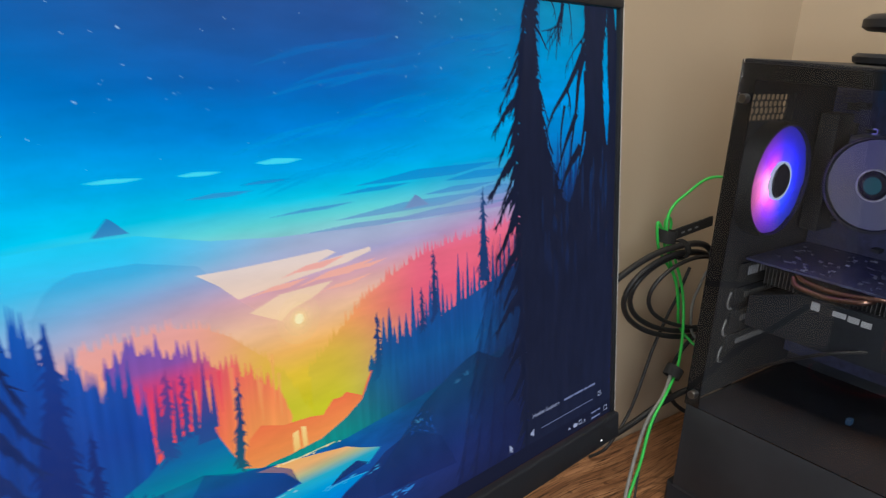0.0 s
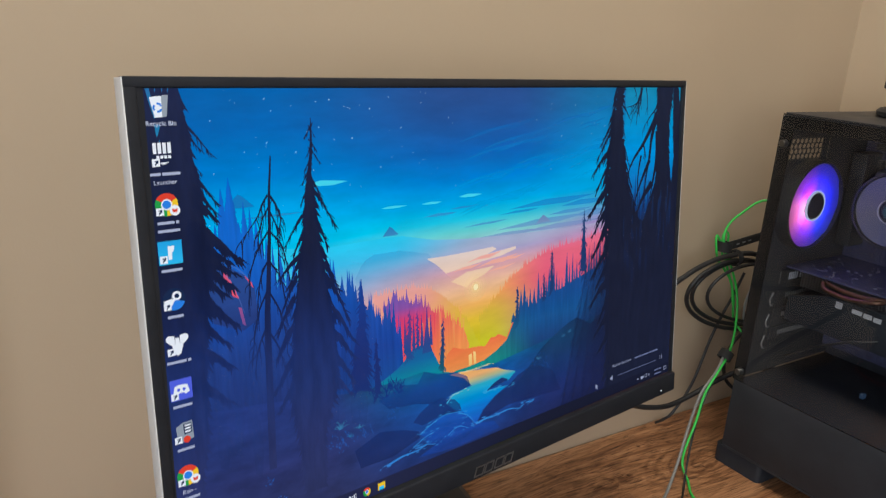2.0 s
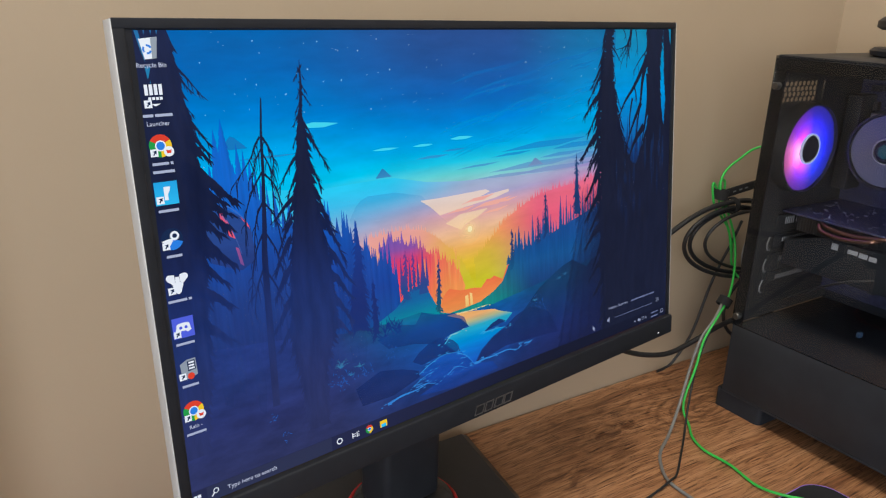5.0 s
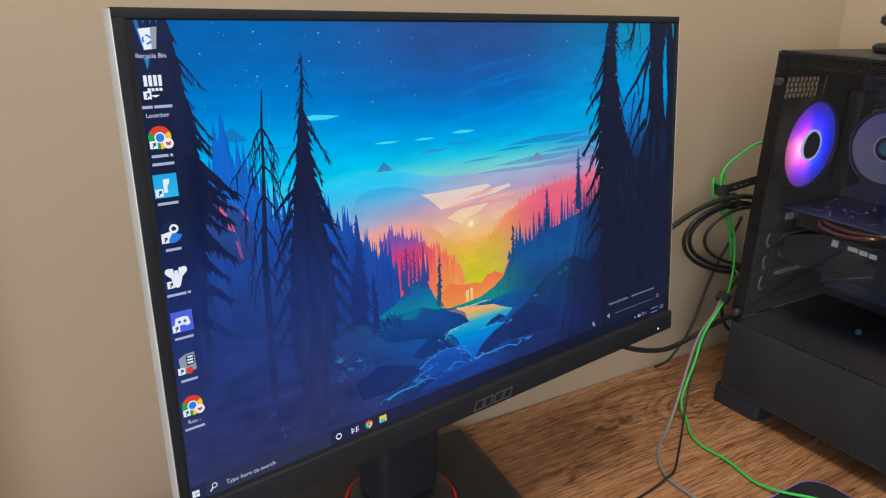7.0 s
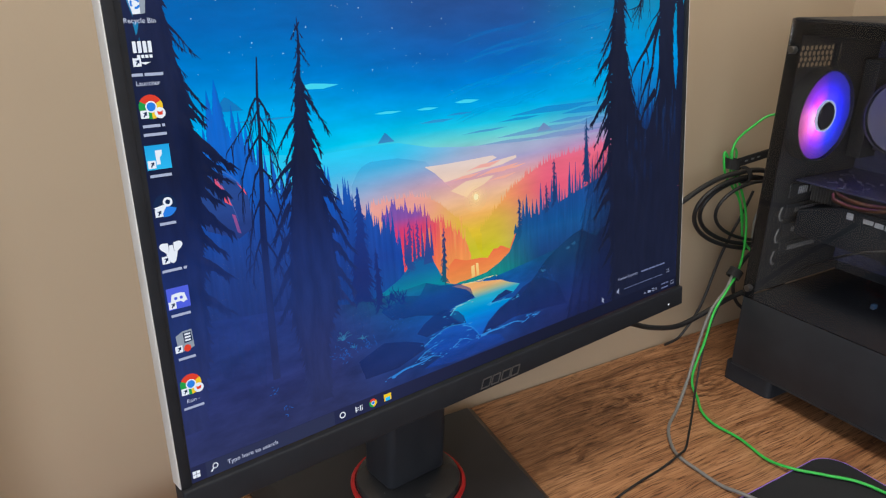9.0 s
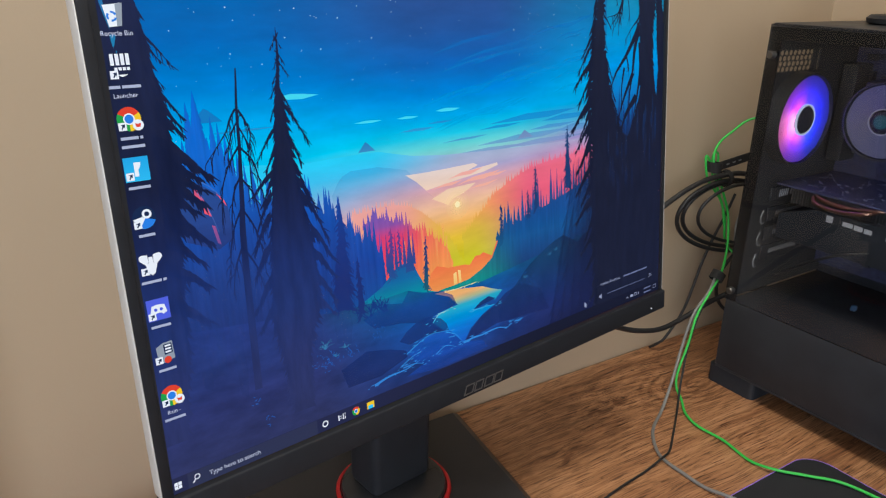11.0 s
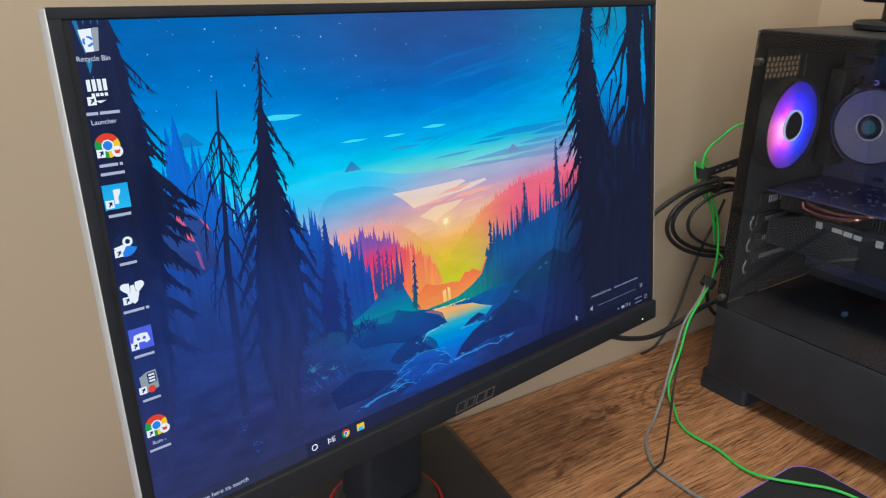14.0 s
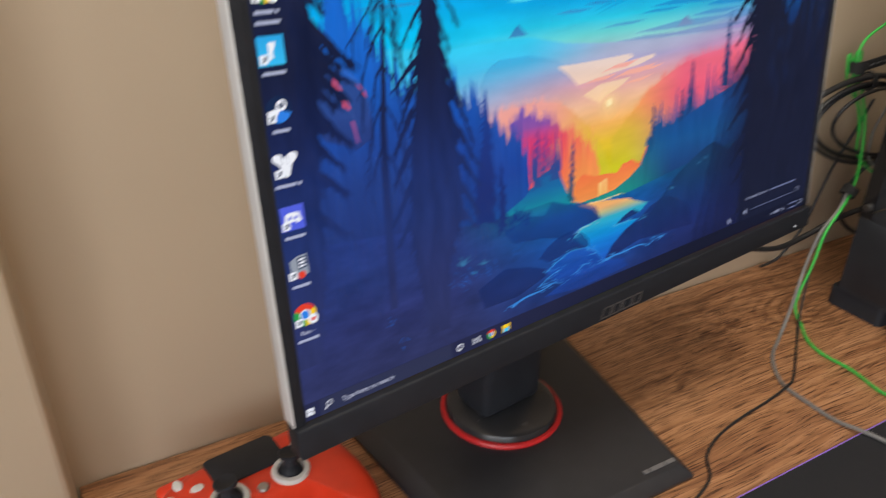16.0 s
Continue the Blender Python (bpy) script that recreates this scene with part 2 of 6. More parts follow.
M_COPPER = surface("copper_pipe", (0.42, 0.25, 0.18), 0.3, 1.0, vary=0.08, scale=60, bump=0.05)
M_ALU = surface("aluminium_fins", (0.45, 0.45, 0.46), 0.4, 1.0, vary=0.1, scale=80, bump=0.05)
M_DARKALU = surface("dark_nickel", (0.16, 0.16, 0.16), 0.35, 1.0, vary=0.1, scale=80, bump=0.05)
M_PRINT = surface("light_grey_print", (0.42, 0.43, 0.45), 0.5, vary=0.04, scale=90, bump=0.0)
M_DIMPRINT = surface("grey_print", (0.17, 0.17, 0.18), 0.5, vary=0.04, scale=90, bump=0.0)
M_SLOT = surface("dull_grey_metal", (0.20, 0.20, 0.20), 0.5, vary=0.15, scale=90, bump=0.0)
M_CHROME = surface("outlined_metal_logo", (0.26, 0.26, 0.27), 0.3, 0.9, vary=0.1, scale=90, bump=0.0)
# the fans' blue glow on board and solder is put into these base colours
M_PCB = surface("blue_glow_tinted_board", (0.045, 0.050, 0.110), 0.45, vary=0.5, scale=180, bump=0.4)
M_BLUEBIT = surface("blue_glow_tinted_solder", (0.12, 0.13, 0.19), 0.4, vary=0.2, scale=200, bump=0.0)
M_LED = lit("white_power_light", "#ffffff", 1.3)
M_YELLOW = surface("yellow_wire", (0.75, 0.42, 0.03), 0.45, vary=0.06, scale=100, bump=0.05)

# ---- mesh helpers ----


def mesh_of(name, bm, mats):
    me = bpy.data.meshes.new(name)
    bm.normal_update()
    bm.to_mesh(me)
    bm.free()
    for m in (mats if isinstance(mats, (list, tuple)) else [mats]):
        me.materials.append(m)
    return me


def thing(name, bm, mats, label, category, kind="", group="", smooth=False):
    ob = new(name, mesh_of(name, bm, mats) if bm is not None else None)
    if smooth and bm is not None:
        shade(ob)
    return tagged(ob, label, category, group, kind)


def shade(ob, angle=40):
    ob.data.shade_smooth()
    ob.data.set_sharp_from_angle(angle=radians(angle))


def part(name, bm, mats, parent, label="", smooth=True):
    ob = new(name, mesh_of(name, bm, mats))
    ob.parent = parent
    if smooth:
        shade(ob)
    if label:
        ob["label"] = label
    return ob


def box(bm, lo, hi, bevel=0.0, seg=2, mat=0, m=None):
    ex = [(a + b) / 2 for a, b in zip(lo, hi)]
    sz = [b - a for a, b in zip(lo, hi)]
    mm = Matrix.Translation(ex) @ Matrix.Diagonal((*sz, 1))
    if m is not None:
        mm = m @ mm
    made = bmesh.ops.create_cube(bm, size=1, matrix=mm)
    vs = made["verts"]
    fs = {f for v in vs for f in v.link_faces}
    for f in fs:
        f.material_index = mat
    if bevel:
        es = {e for v in vs for e in v.link_edges}
        r = bmesh.ops.bevel(bm, geom=list(es), offset=bevel, segments=seg, profile=0.5, affect="EDGES")
        for f in r["faces"]:
            f.material_index = mat
    return bm


def new_box(lo, hi, bevel=0.0, seg=2, m=None):
    return box(bmesh.new(), lo, hi, bevel, seg, 0, m)


def lathe(bm, profile, m=None, seg=48, mat=0, close=False):
    """Turns (radius, height) pairs round the z axis."""
    m = m or Matrix()
    rings = []
    for r, h in profile:
        if r < 1e-6:
            rings.append([bm.verts.new(m @ Vector((0, 0, h)))])
        else:
            rings.append([bm.verts.new(m @ Vector((r * math.cos(2 * math.pi * i / seg), r * math.sin(2 * math.pi * i / seg), h))) for i in range(seg)])
    pairs = list(zip(rings, rings[1:])) + ([(rings[-1], rings[0])] if close else [])
    for a, b in pairs:
        for i in range(seg):
            j = (i + 1) % seg
            if len(a) == 1 and len(b) == 1:
                continue
            if len(a) == 1:
                f = bm.faces.new((a[0], b[j], b[i]))
            elif len(b) == 1:
                f = bm.faces.new((a[i], a[j], b[0]))
            else:
                f = bm.faces.new((a[i], a[j], b[j], b[i]))
            f.material_index = mat
    return bm


def spline(pts, n=10):
    pts = [Vector(p) for p in pts]
    pts = [pts[0] * 2 - pts[1]] + pts + [pts[-1] * 2 - pts[-2]]
    out = []
    for a, b, c, d in zip(pts, pts[1:], pts[2:], pts[3:]):
        for i in range(n):
            t = i / n
            out.append(0.5 * (2 * b + (c - a) * t + (2 * a - 5 * b + 4 * c - d) * t * t + (3 * b - a - 3 * c + d) * t ** 3))
    out.append(pts[-2])
    return out


def tube(bm, pts, r, seg=10, n=10, smooth=True, mat=0):
    line = spline(pts, n) if smooth else [Vector(p) for p in pts]
    up, last = Vector((0.13, 0.2, 1)).normalized(), None
    for i, p in enumerate(line):
        d = (line[min(i + 1, len(line) - 1)] - line[max(i - 1, 0)]).normalized()
        side = d.cross(up)
        if side.length < 0.05:
            side = d.cross(Vector((1, 0, 0)))
        side.normalize()
        up2 = side.cross(d).normalized()
        up = up2
        ring = [bm.verts.new(p + r * (math.cos(2 * math.pi * k / seg) * side + math.sin(2 * math.pi * k / seg) * up2)) for k in range(seg)]
        if last:
            for k in range(seg):
                f = bm.faces.new((last[k], last[(k + 1) % seg], ring[(k + 1) % seg], ring[k]))
                f.material_index = mat
        else:
            bm.faces.new(list(reversed(ring))).material_index = mat
        last = ring
    bm.faces.new(last).material_index = mat
    return bm


def prism(bm, outline, depth, m=None, mat=0, bevel=0.0):
    """A flat outline (x, y) drawn up by depth along z."""
    m = m or Matrix()
    a = [bm.verts.new(m @ Vector((x, y, 0))) for x, y in outline]
    b = [bm.verts.new(m @ Vector((x, y, depth))) for x, y in outline]
    n = len(a)
    fs = [bm.faces.new(list(reversed(a))), bm.faces.new(b)]
    for i in range(n):
        fs.append(bm.faces.new((a[i], a[(i + 1) % n], b[(i + 1) % n], b[i])))
    for f in fs:
        f.material_index = mat
    if bevel:
        es = list(fs[1].edges)
        r = bmesh.ops.bevel(bm, geom=es, offset=bevel, segments=3, profile=0.5, affect="EDGES")
        for f in r["faces"]:
            f.material_index = mat
    return bm


def rounded(x0, y0, x1, y1, r, n=8):
    out = []
    for cx, cy, a0 in ((x1 - r, y1 - r, 0), (x0 + r, y1 - r, 90), (x0 + r, y0 + r, 180), (x1 - r, y0 + r, 270)):
        out += [(cx + r * math.cos(radians(a0 + 90 * i / n)), cy + r * math.sin(radians(a0 + 90 * i / n))) for i in range(n + 1)]
    return out


def letters(text, size, parent, mat, m, name="caption", label=""):
    """Built-in font as a flat mesh."""
    cu = bpy.data.curves.new(name, "FONT")
    cu.body, cu.size, cu.align_x, cu.align_y = text, size, "CENTER", "CENTER"
    tmp = bpy.data.objects.new("tmp", cu)
    me = bpy.data.meshes.new_from_object(tmp)
    bpy.data.objects.remove(tmp)
    me.materials.clear()
    me.materials.append(mat)
    me.transform(m)
    ob = new(name, me)
    ob.parent = parent
    if label:
        ob["label"] = label
    return ob


# ---- the room ----
T = 0.12
XL, XR, YF, ZC, XW = -0.131, 1.07, -2.7, 2.45, -1.6
thing("floor", new_box((XW - T, YF - T, -0.1), (XR + T, T, 0.0)), M_FLOOR, "grey carpet floor under the desk", "floor", "structure")
thing("ceiling", new_box((XW - T, YF - T, ZC), (XR + T, T, ZC + 0.1)), M_CEIL, "white painted ceiling of the room", "ceiling", "structure")
thing("wall_back", new_box((XL, 0, 0), (XR, T, ZC)), M_WALL, "beige painted wall behind the desk", "wall", "structure")
thing("wall_pier", new_box((XW, -0.06, 0), (XL, T, ZC), 0.004, 2), M_WALL, "beige painted wall corner standing forward beside the desk", "wall", "structure")
thing("wall_right", new_box((XR, YF, 0), (XR + T, T, ZC)), M_WALL, "beige painted wall beside the computer", "wall", "structure")
bm = bmesh.new()
wy0, wy1 = -2.52, -1.18
for lo, hi in (((YF, 0), (wy0, ZC)), ((wy1, 0), (T, ZC)), ((wy0, 0), (wy1, 0.9)), ((wy0, 2.1), (wy1, ZC))):
    box(bm, (XW - T, lo[0], lo[1]), (XW, hi[0], hi[1]))
thing("wall_left", bm, M_WALL, "beige painted unseen wall with an added window opening across from the computer", "wall", "structure")
# unseen window, made up to match the side fill lamp
win = thing("added_window_2", None, None, "white frame added round the opening for the side fill light", "window", "structure")
for lo, hi in (((wy0, 0.9), (wy0 + 0.05, 2.1)), ((wy1 - 0.05, 0.9), (wy1, 2.1)), ((wy0 + 0.05, 0.9), (wy1 - 0.05, 0.95)), ((wy0 + 0.05, 2.05), (wy1 - 0.05, 2.1))):
    part("added_window_frame", new_box((XW - 0.035, lo[0], lo[1]), (XW - 0.005, hi[0], hi[1]), 0.004), M_WHITE, win)
bm = bmesh.new()
wx0, wx1, wz0, wz1 = -1.54, -0.26, 0.9, 2.1
for lo, hi in (((XW, YF - T, 0), (wx0, YF, ZC)), ((wx1, YF - T, 0), (XR, YF, ZC)), ((wx0, YF - T, 0), (wx1, YF, wz0)), ((wx0, YF - T, wz1), (wx1, YF, ZC))):
    box(bm, lo, hi)
thing("wall_front", bm, M_WALL, "beige painted unseen wall with an added window opening", "wall", "structure")
# unseen window, added to go with the front fill lamp
win = thing("added_window_1", None, None, "white frame added round the opening for the front fill light", "window", "structure")
for lo, hi in (((wx0, wz0), (wx0 + 0.05, wz1)), ((wx1 - 0.05, wz0), (wx1, wz1)), ((wx0 + 0.05, wz0), (wx1 - 0.05, wz0 + 0.05)), ((wx0 + 0.05, wz1 - 0.05), (wx1 - 0.05, wz1))):
    part("added_window_frame", new_box((lo[0], YF - 0.035, lo[1]), (hi[0], YF - 0.005, hi[1]), 0.004), M_WHITE, win)
# unseen fitting, added over the overhead fill lamp
lamp = thing("added_ceiling_disc", None, None, "round white ceiling disc added above the overhead fill light", "ceiling light")
part("base", lathe(bmesh.new(), [(0, 0.05), (0.12, 0.05), (0.13, 0.045), (0.13, 0.0), (0, 0.0)], pose(0.30, -0.55, ZC - 0.05)), M_WHITE, lamp)

# ---- desk ----
desk = thing("desk", None, None, "desk with a rustic brown oak laminate top", "desk")
part("tabletop", new_box((XL + 0.003, -0.70, DESK - 0.03), (XR - 0.003, -0.002, DESK), 0.0015), M_WOOD, desk, "brown wood-grain laminate top with a knot")
for lx in (XL + 0.06, XR - 0.1):
    for ly in (-0.66, -0.08):
        part("leg", new_box((lx, ly, 0), (lx + 0.04, ly + 0.04, DESK - 0.03), 0.003), M_STEEL, desk)

# ---- monitor ----
YAW, TILT = 7.6, 6.8
SCREEN = pose(-0.0004, -0.2165, 1.2443, 0, 0, YAW) @ pose(0, 0, 0, -TILT, 0, 0)
monitor = thing("monitor", None, None, "black widescreen monitor with silver sides on a square stand", "monitor")
monitor.matrix_world = SCREEN
BX0, BX1, BZ1, BZ0 = -0.0045, 0.5325, 0.0065, -0.3175
# front frame, open round the panel
bm = bmesh.new()
for lo, hi in (((BX0 + 0.0005, -0.003, -0.297), (0.0025, 0.003, BZ1 - 0.0015)), ((0.5275, -0.003, -0.297), (BX1 - 0.0008, 0.003, BZ1 - 0.0015)),
               ((BX0 + 0.0003, -0.0032, 0.0006), (BX1 - 0.0008, 0.003, BZ1))):
    box(bm, lo, hi, 0.0006, 2)
part("bezel", bm, M_BEZEL, monitor, "thin black front frame")
bm = bmesh.new()
box(bm, (BX0, -0.0065, BZ0), (BX1 + 0.0005, 0.0095, -0.2972), 0.0018, 3)
part("chin", bm, M_BEZEL, monitor, "black lower bezel with maker's mark")
for x0, x1 in ((BX0 - 0.0003, BX0 + 0.0005), (BX1 - 0.0008, BX1 + 0.0001)):
    part("side_trim", new_box((x0, -0.0028, -0.2965), (x1, 0.0098, BZ1 - 0.0005), 0.0003), M_SILVER, monitor, "satin silver side edge")
bm = new_box((BX0 + 0.005, 0.003, BZ0 + 0.004), (BX1 - 0.005, 0.0095, BZ1 - 0.004), 0.002)
box(bm, (0.06, 0.0095, -0.27), (0.47, 0.048, -0.03), 0.012, 3)
part("rear_housing", bm, M_BLACK, monitor)
bm = bmesh.new()
prism(bm, [(0.0024, -0.2968), (0.0030, -0.2968), (0.0064, 0.0005), (0.0024, 0.0005)], 0.002, Matrix(((1, 0, 0, 0), (0, 0, 1, -0.0024), (0, 1, 0, 0), (0, 0, 0, 1))))
part("panel_border", bm, M_BEZEL, monitor, "unlit black edge of the panel", False)
panel = part("screen", new_box((-0.004, 0.0004, -0.2985), (0.531, 0.003, 0.002)), M_BEZEL, monitor, "lit screen showing a desktop over a sunset forest picture", False)


# the displayed picture: flat layers in screen units (1920 x 1080, y down)
def sv(x, y, layer):
    return Vector((x * PX, 0.0002 - layer * 0.00007, -y * PX))


def shape(bm, pts, layer, mat=0):
    pts = [(min(1920, max(0, x)), min(1080, max(0, y))) for x, y in pts]
    if max(p[1] for p in pts) - min(p[1] for p in pts) < 0.01 or max(p[0] for p in pts) - min(p[0] for p in pts) < 0.01:
        return None
    f = bm.faces.new([bm.verts.new(sv(x, y, layer)) for x, y in pts])
    f.material_index = mat
    if f.normal.y > 0:
        f.normal_flip()
    return f


def ridge_y(line, x):
    for (xa, ya), (xb, yb) in zip(line, line[1:]):
        if xa <= x <= xb:
            return ya + (yb - ya) * (x - xa) / (xb - xa)
    return line[-1][1] if x > line[-1][0] else line[0][1]


def ridge(bm, line, bottom, layer):
    for (xa, ya), (xb, yb) in zip(line, line[1:]):
        shape(bm, [(xa, ya), (xb, yb), (xb, max(bottom, yb + 1)), (xa, max(bottom, ya + 1))], layer)


def fir2(bm, x, top, base, half, layer, rng):
    """A far conifer: a tall spire with a slightly toothed outline."""
    n = max(7, int((base - top) / 15))
    pl, pr = (x - 0.5, top), (x + 0.5, top)
    for i in range(1, n + 1):
        t = i / n
        y = top + (base - top) * t
        w = half * min(1.0, 1.25 * t) ** 0.9
        l, r = (x - w * rng.uniform(0.9, 1.25), y + rng.uniform(0, 4)), (x + w * rng.uniform(0.9, 1.25), y + rng.uniform(0, 4))
        shape(bm, [pl, pr, r, l], layer)
        pl, pr = (x - w * 0.78, y), (x + w * 0.78, y)


def fringe(bm, line, layer, rng, step, hmin, hmax, half, base=None):
    x = line[0][0]
    while x < line[-1][0]:
        y = ridge_y(line, x)
        h = rng.uniform(hmin, hmax)
        fir2(bm, x, y - h, (base or y + 12), half * rng.uniform(0.7, 1.2) * (0.6 + 0.4 * h / hmax), layer, rng)
        x += step * rng.uniform(0.5, 1.4)


def wire(bm, pts, w0, w1, layer, n=4):
    """A bent stroke through points, tapering from w0 to w1."""
    line = [(p.x, p.y) for p in spline([(x, y, 0) for x, y in pts], n)]
    m = len(line) - 1
    last = None
    for i, (x, y) in enumerate(line):
        (xa, ya), (xb, yb) = line[max(0, i - 1)], line[min(m, i + 1)]
        d = math.hypot(xb - xa, yb - ya) or 1.0
        w = (w0 + (w1 - w0) * i / m) / 2
        nx, ny = -(yb - ya) / d * w, (xb - xa) / d * w
        now = ((x + nx, y + ny), (x - nx, y - ny))
        if last:
            shape(bm, [last[0], last[1], now[1], now[0]], layer)
        last = now
    return line


def ragged(bm, prof, layer, rng, rough=2.5, hang=10, step=7, sides=(-1, 1)):
    """Foliage filling (height, left, right) stations, with torn edges that hang down and out."""
    y = prof[0][0]
    rows = []
    while y < prof[-1][0]:
        for (ya, la, ra), (yb, lb, rb) in zip(prof, prof[1:]):
            if ya <= y <= yb:
                t = (y - ya) / (yb - ya)
                rows.append((y, la + (lb - la) * t, ra + (rb - ra) * t))
                break
        y += step
    for (ya, la, ra), (yb, lb, rb) in zip(rows, rows[1:]):
        k = min(1.0, (ra - la) / 30)
        jl, jr = rng.uniform(-rough, rough) * k, rng.uniform(-rough, rough) * k
        shape(bm, [(la, ya), (ra, ya), (rb + jr, yb + 0.6), (lb + jl, yb + 0.6)], layer)
        for sd, x in ((-1, la), (1, ra)):
            if sd in sides and rng.random() < 0.75:
                h = hang * k * rng.uniform(0.5, 1.6)
                shape(bm, [(x - sd * 3, ya - h * 0.7), (x, ya - h * 0.25), (x + sd * h * rng.uniform(0.2, 0.7), ya + h), (x - sd * 3, ya + h * 0.35)], layer)


def bough(bm, x, y, dx, dy, w, layer, rng, twigs=0):
    """A drooping evergreen bough: a bent clump that thins to its tip, torn into short fingers below and at the end."""
    pts = [(x, y), (x + dx * 0.4, y + dy * 0.3), (x + dx * 0.72, y + dy * 0.66), (x + dx, y + dy)]
    line = [(p.x, p.y) for p in spline([(px, py, 0) for px, py in pts], 5)]
    n = len(line)
    sd, ln = math.copysign(1, dx), math.hypot(dx, dy)
    up, low = [], []
    for i, (px, py) in enumerate(line):
        h = w * (1 - (i / (n - 1)) ** 1.7) + 1.2
        up.append((px, py - h * 0.4 + rng.uniform(-0.1, 0.1) * h))
        low.append((px, py + h * 0.6 * rng.uniform(0.75, 1.2)))
    for i in range(n - 1):
        shape(bm, [up[i], up[i + 1], low[i + 1], low[i]], layer)
    for k in range(twigs or int(7 + ln / 5)):
        i = rng.randrange(1, n)
        bx, by = line[i][0], (line[i][1] + low[i][1]) / 2
        f = (4 + ln * 0.10 + w * 0.25) * rng.uniform(0.5, 1.3)
        ww = max(1.3, w * 0.13)
        a = rng.uniform(0.55, 1.5)
        ex, ey = bx + sd * f * math.cos(a), by + f * math.sin(a)
        shape(bm, [(bx - ww, by - ww * 0.5), (bx + ww, by - ww * 0.5), (ex + 0.6, ey), (ex - 0.6, ey)], layer)


def layer_part(name, bm, mat, label=""):
    return tagged(part(name, bm, mat, panel, label, False), kind="stuff")


def small_spruce(bm, x, top, base, reach, layer, rng, lean=0.0):
    """A middle-distance conifer: a ragged spire with short uneven boughs, longest low down."""
    H = base - top
    ragged(bm, [(top, x - 0.6, x + 0.6), (top + H * 0.3, x - reach * 0.2, x + reach * 0.2), (top + H * 0.8, x - reach * 0.55 + lean, x + reach * 0.55 + lean), (base, x - reach * 0.4 + lean, x + reach * 0.4 + lean)], layer, rng, reach * 0.12, reach * 0.45, max(3.5, H / 34))
    y = top + H * 0.06
    while y < base:
        t = (y - top) / H
        sd = rng.choice((-1, 1))
        ln = reach * (0.25 + 0.75 * min(1, t / 0.8)) * rng.uniform(0.5, 1.15)
        bough(bm, x + lean * t, y, sd * ln, ln * rng.uniform(0.35, 1.0), 2 + ln * 0.3, layer, rng, 4)
        y += H * rng.uniform(0.012, 0.045)


R = random.Random(7)
P_SKY = picture("picture_sky", [(0, "#0c64ae"), (0.08, "#0668b8"), (0.18, "#0080d0"), (0.26, "#00aaea"), (0.32, "#00c2f0"), (0.37, "#18c8f2"), (0.42, "#3cc0ec"), (0.47, "#78b4dc"), (0.52, "#e48c9c"), (0.58, "#f69a74"), (0.66, "#eeb840")],
                [(0, "#2c508f"), (0.08, "#22549a"), (0.16, "#0e62b4"), (0.23, "#0480d2"), (0.29, "#04a6e4"), (0.335, "#28c6e2"), (0.365, "#68d2d2"), (0.39, "#90cccc"), (0.41, "#a0b8d0"), (0.435, "#aca4c8"), (0.47, "#d8a0a8"), (0.52, "#f0bc94"), (0.57, "#f4b45c"), (0.61, "#e4bc34"), (0.66, "#d4c420"), (0.72, "#c8c41c")], 0.14, 0.44,
                far=[(0, "#1c6ea0"), (0.08, "#147ab6"), (0.17, "#128ccc"), (0.24, "#08a4e0"), (0.30, "#10a4dc"), (0.35, "#4aa4cc"), (0.40, "#9a8cc0"), (0.46, "#d884a0"), (0.6, "#e07088")], u2=0.55, u3=0.78, grain=0.10, tilt=14)
bm = bmesh.new()
shape(bm, [(0, 0), (1920, 0), (1920, 1080), (0, 1080)], 0)
layer_part("picture_sky", bm, P_SKY)
bm = bmesh.new()
shape(bm, [(1600, 0), (1920, 0), (1920, 470), (1600, 470)], 0.5)
layer_part("picture_teal_sky", bm, picture("picture_teal_sky_blue", [(0, "#1c86ac"), (0.1, "#1090c8"), (0.2, "#0a94dc"), (0.3, "#1474bc"), (0.4, "#143c78")], grain=0.12))
bm = bmesh.new()
for _ in range(130):
    x, y = R.uniform(120, 1500), R.uniform(5, 300)
    r = R.choice((0.7, 0.8, 0.9, 1.1, 1.3, 1.9)) * (1.0 if y < 200 else 0.7)
    shape(bm, [(x - r, y), (x, y - r), (x + r, y), (x, y + r)], 1)
layer_part("picture_stars", bm, picture("picture_star_white", [(0, "#d8ecfa"), (0.3, "#a8d8f0")]))


def streak(bm, x, y, half, h, layer, tilt=0.0):
    shape(bm, [(x - half, y + tilt * half), (x - half * 0.2, y - h), (x + half * 0.4, y - h * 0.6 - tilt * half * 0.4), (x + half, y - tilt * half), (x + half * 0.3, y + h), (x - half * 0.5, y + h * 0.8)], layer)


bm = bmesh.new()
for x, y, half, h in ((433, 222, 62, 7), (632, 301, 44, 3.5), (758, 303, 38, 3.5), (898, 295, 46, 5)):
    streak(bm, x, y, half, h, 2)
layer_part("picture_clouds", bm, picture("picture_cloud_cyan", [(0, "#4cd8ee"), (1, "#4cd8ee")]))
bm = bmesh.new()
for x, y, half, h, tl in ((1250, 346, 200, 10, 0.03), (1100, 362, 90, 4, 0.03), (1400, 362, 120, 9, 0.03), (1210, 404, 210, 9, 0.02), (1330, 385, 110, 6, 0.02), (960, 382, 90, 3, 0.03), (790, 338, 60, 4, 0.02), (870, 326, 50, 3, 0.02), (1440, 400, 90, 12, 0.03), (1300, 426, 200, 8, 0.0), (1080, 424, 150, 6, -0.02), (300, 285, 90, 3, 0)):
    streak(bm, x, y, half, h, 2, tl)
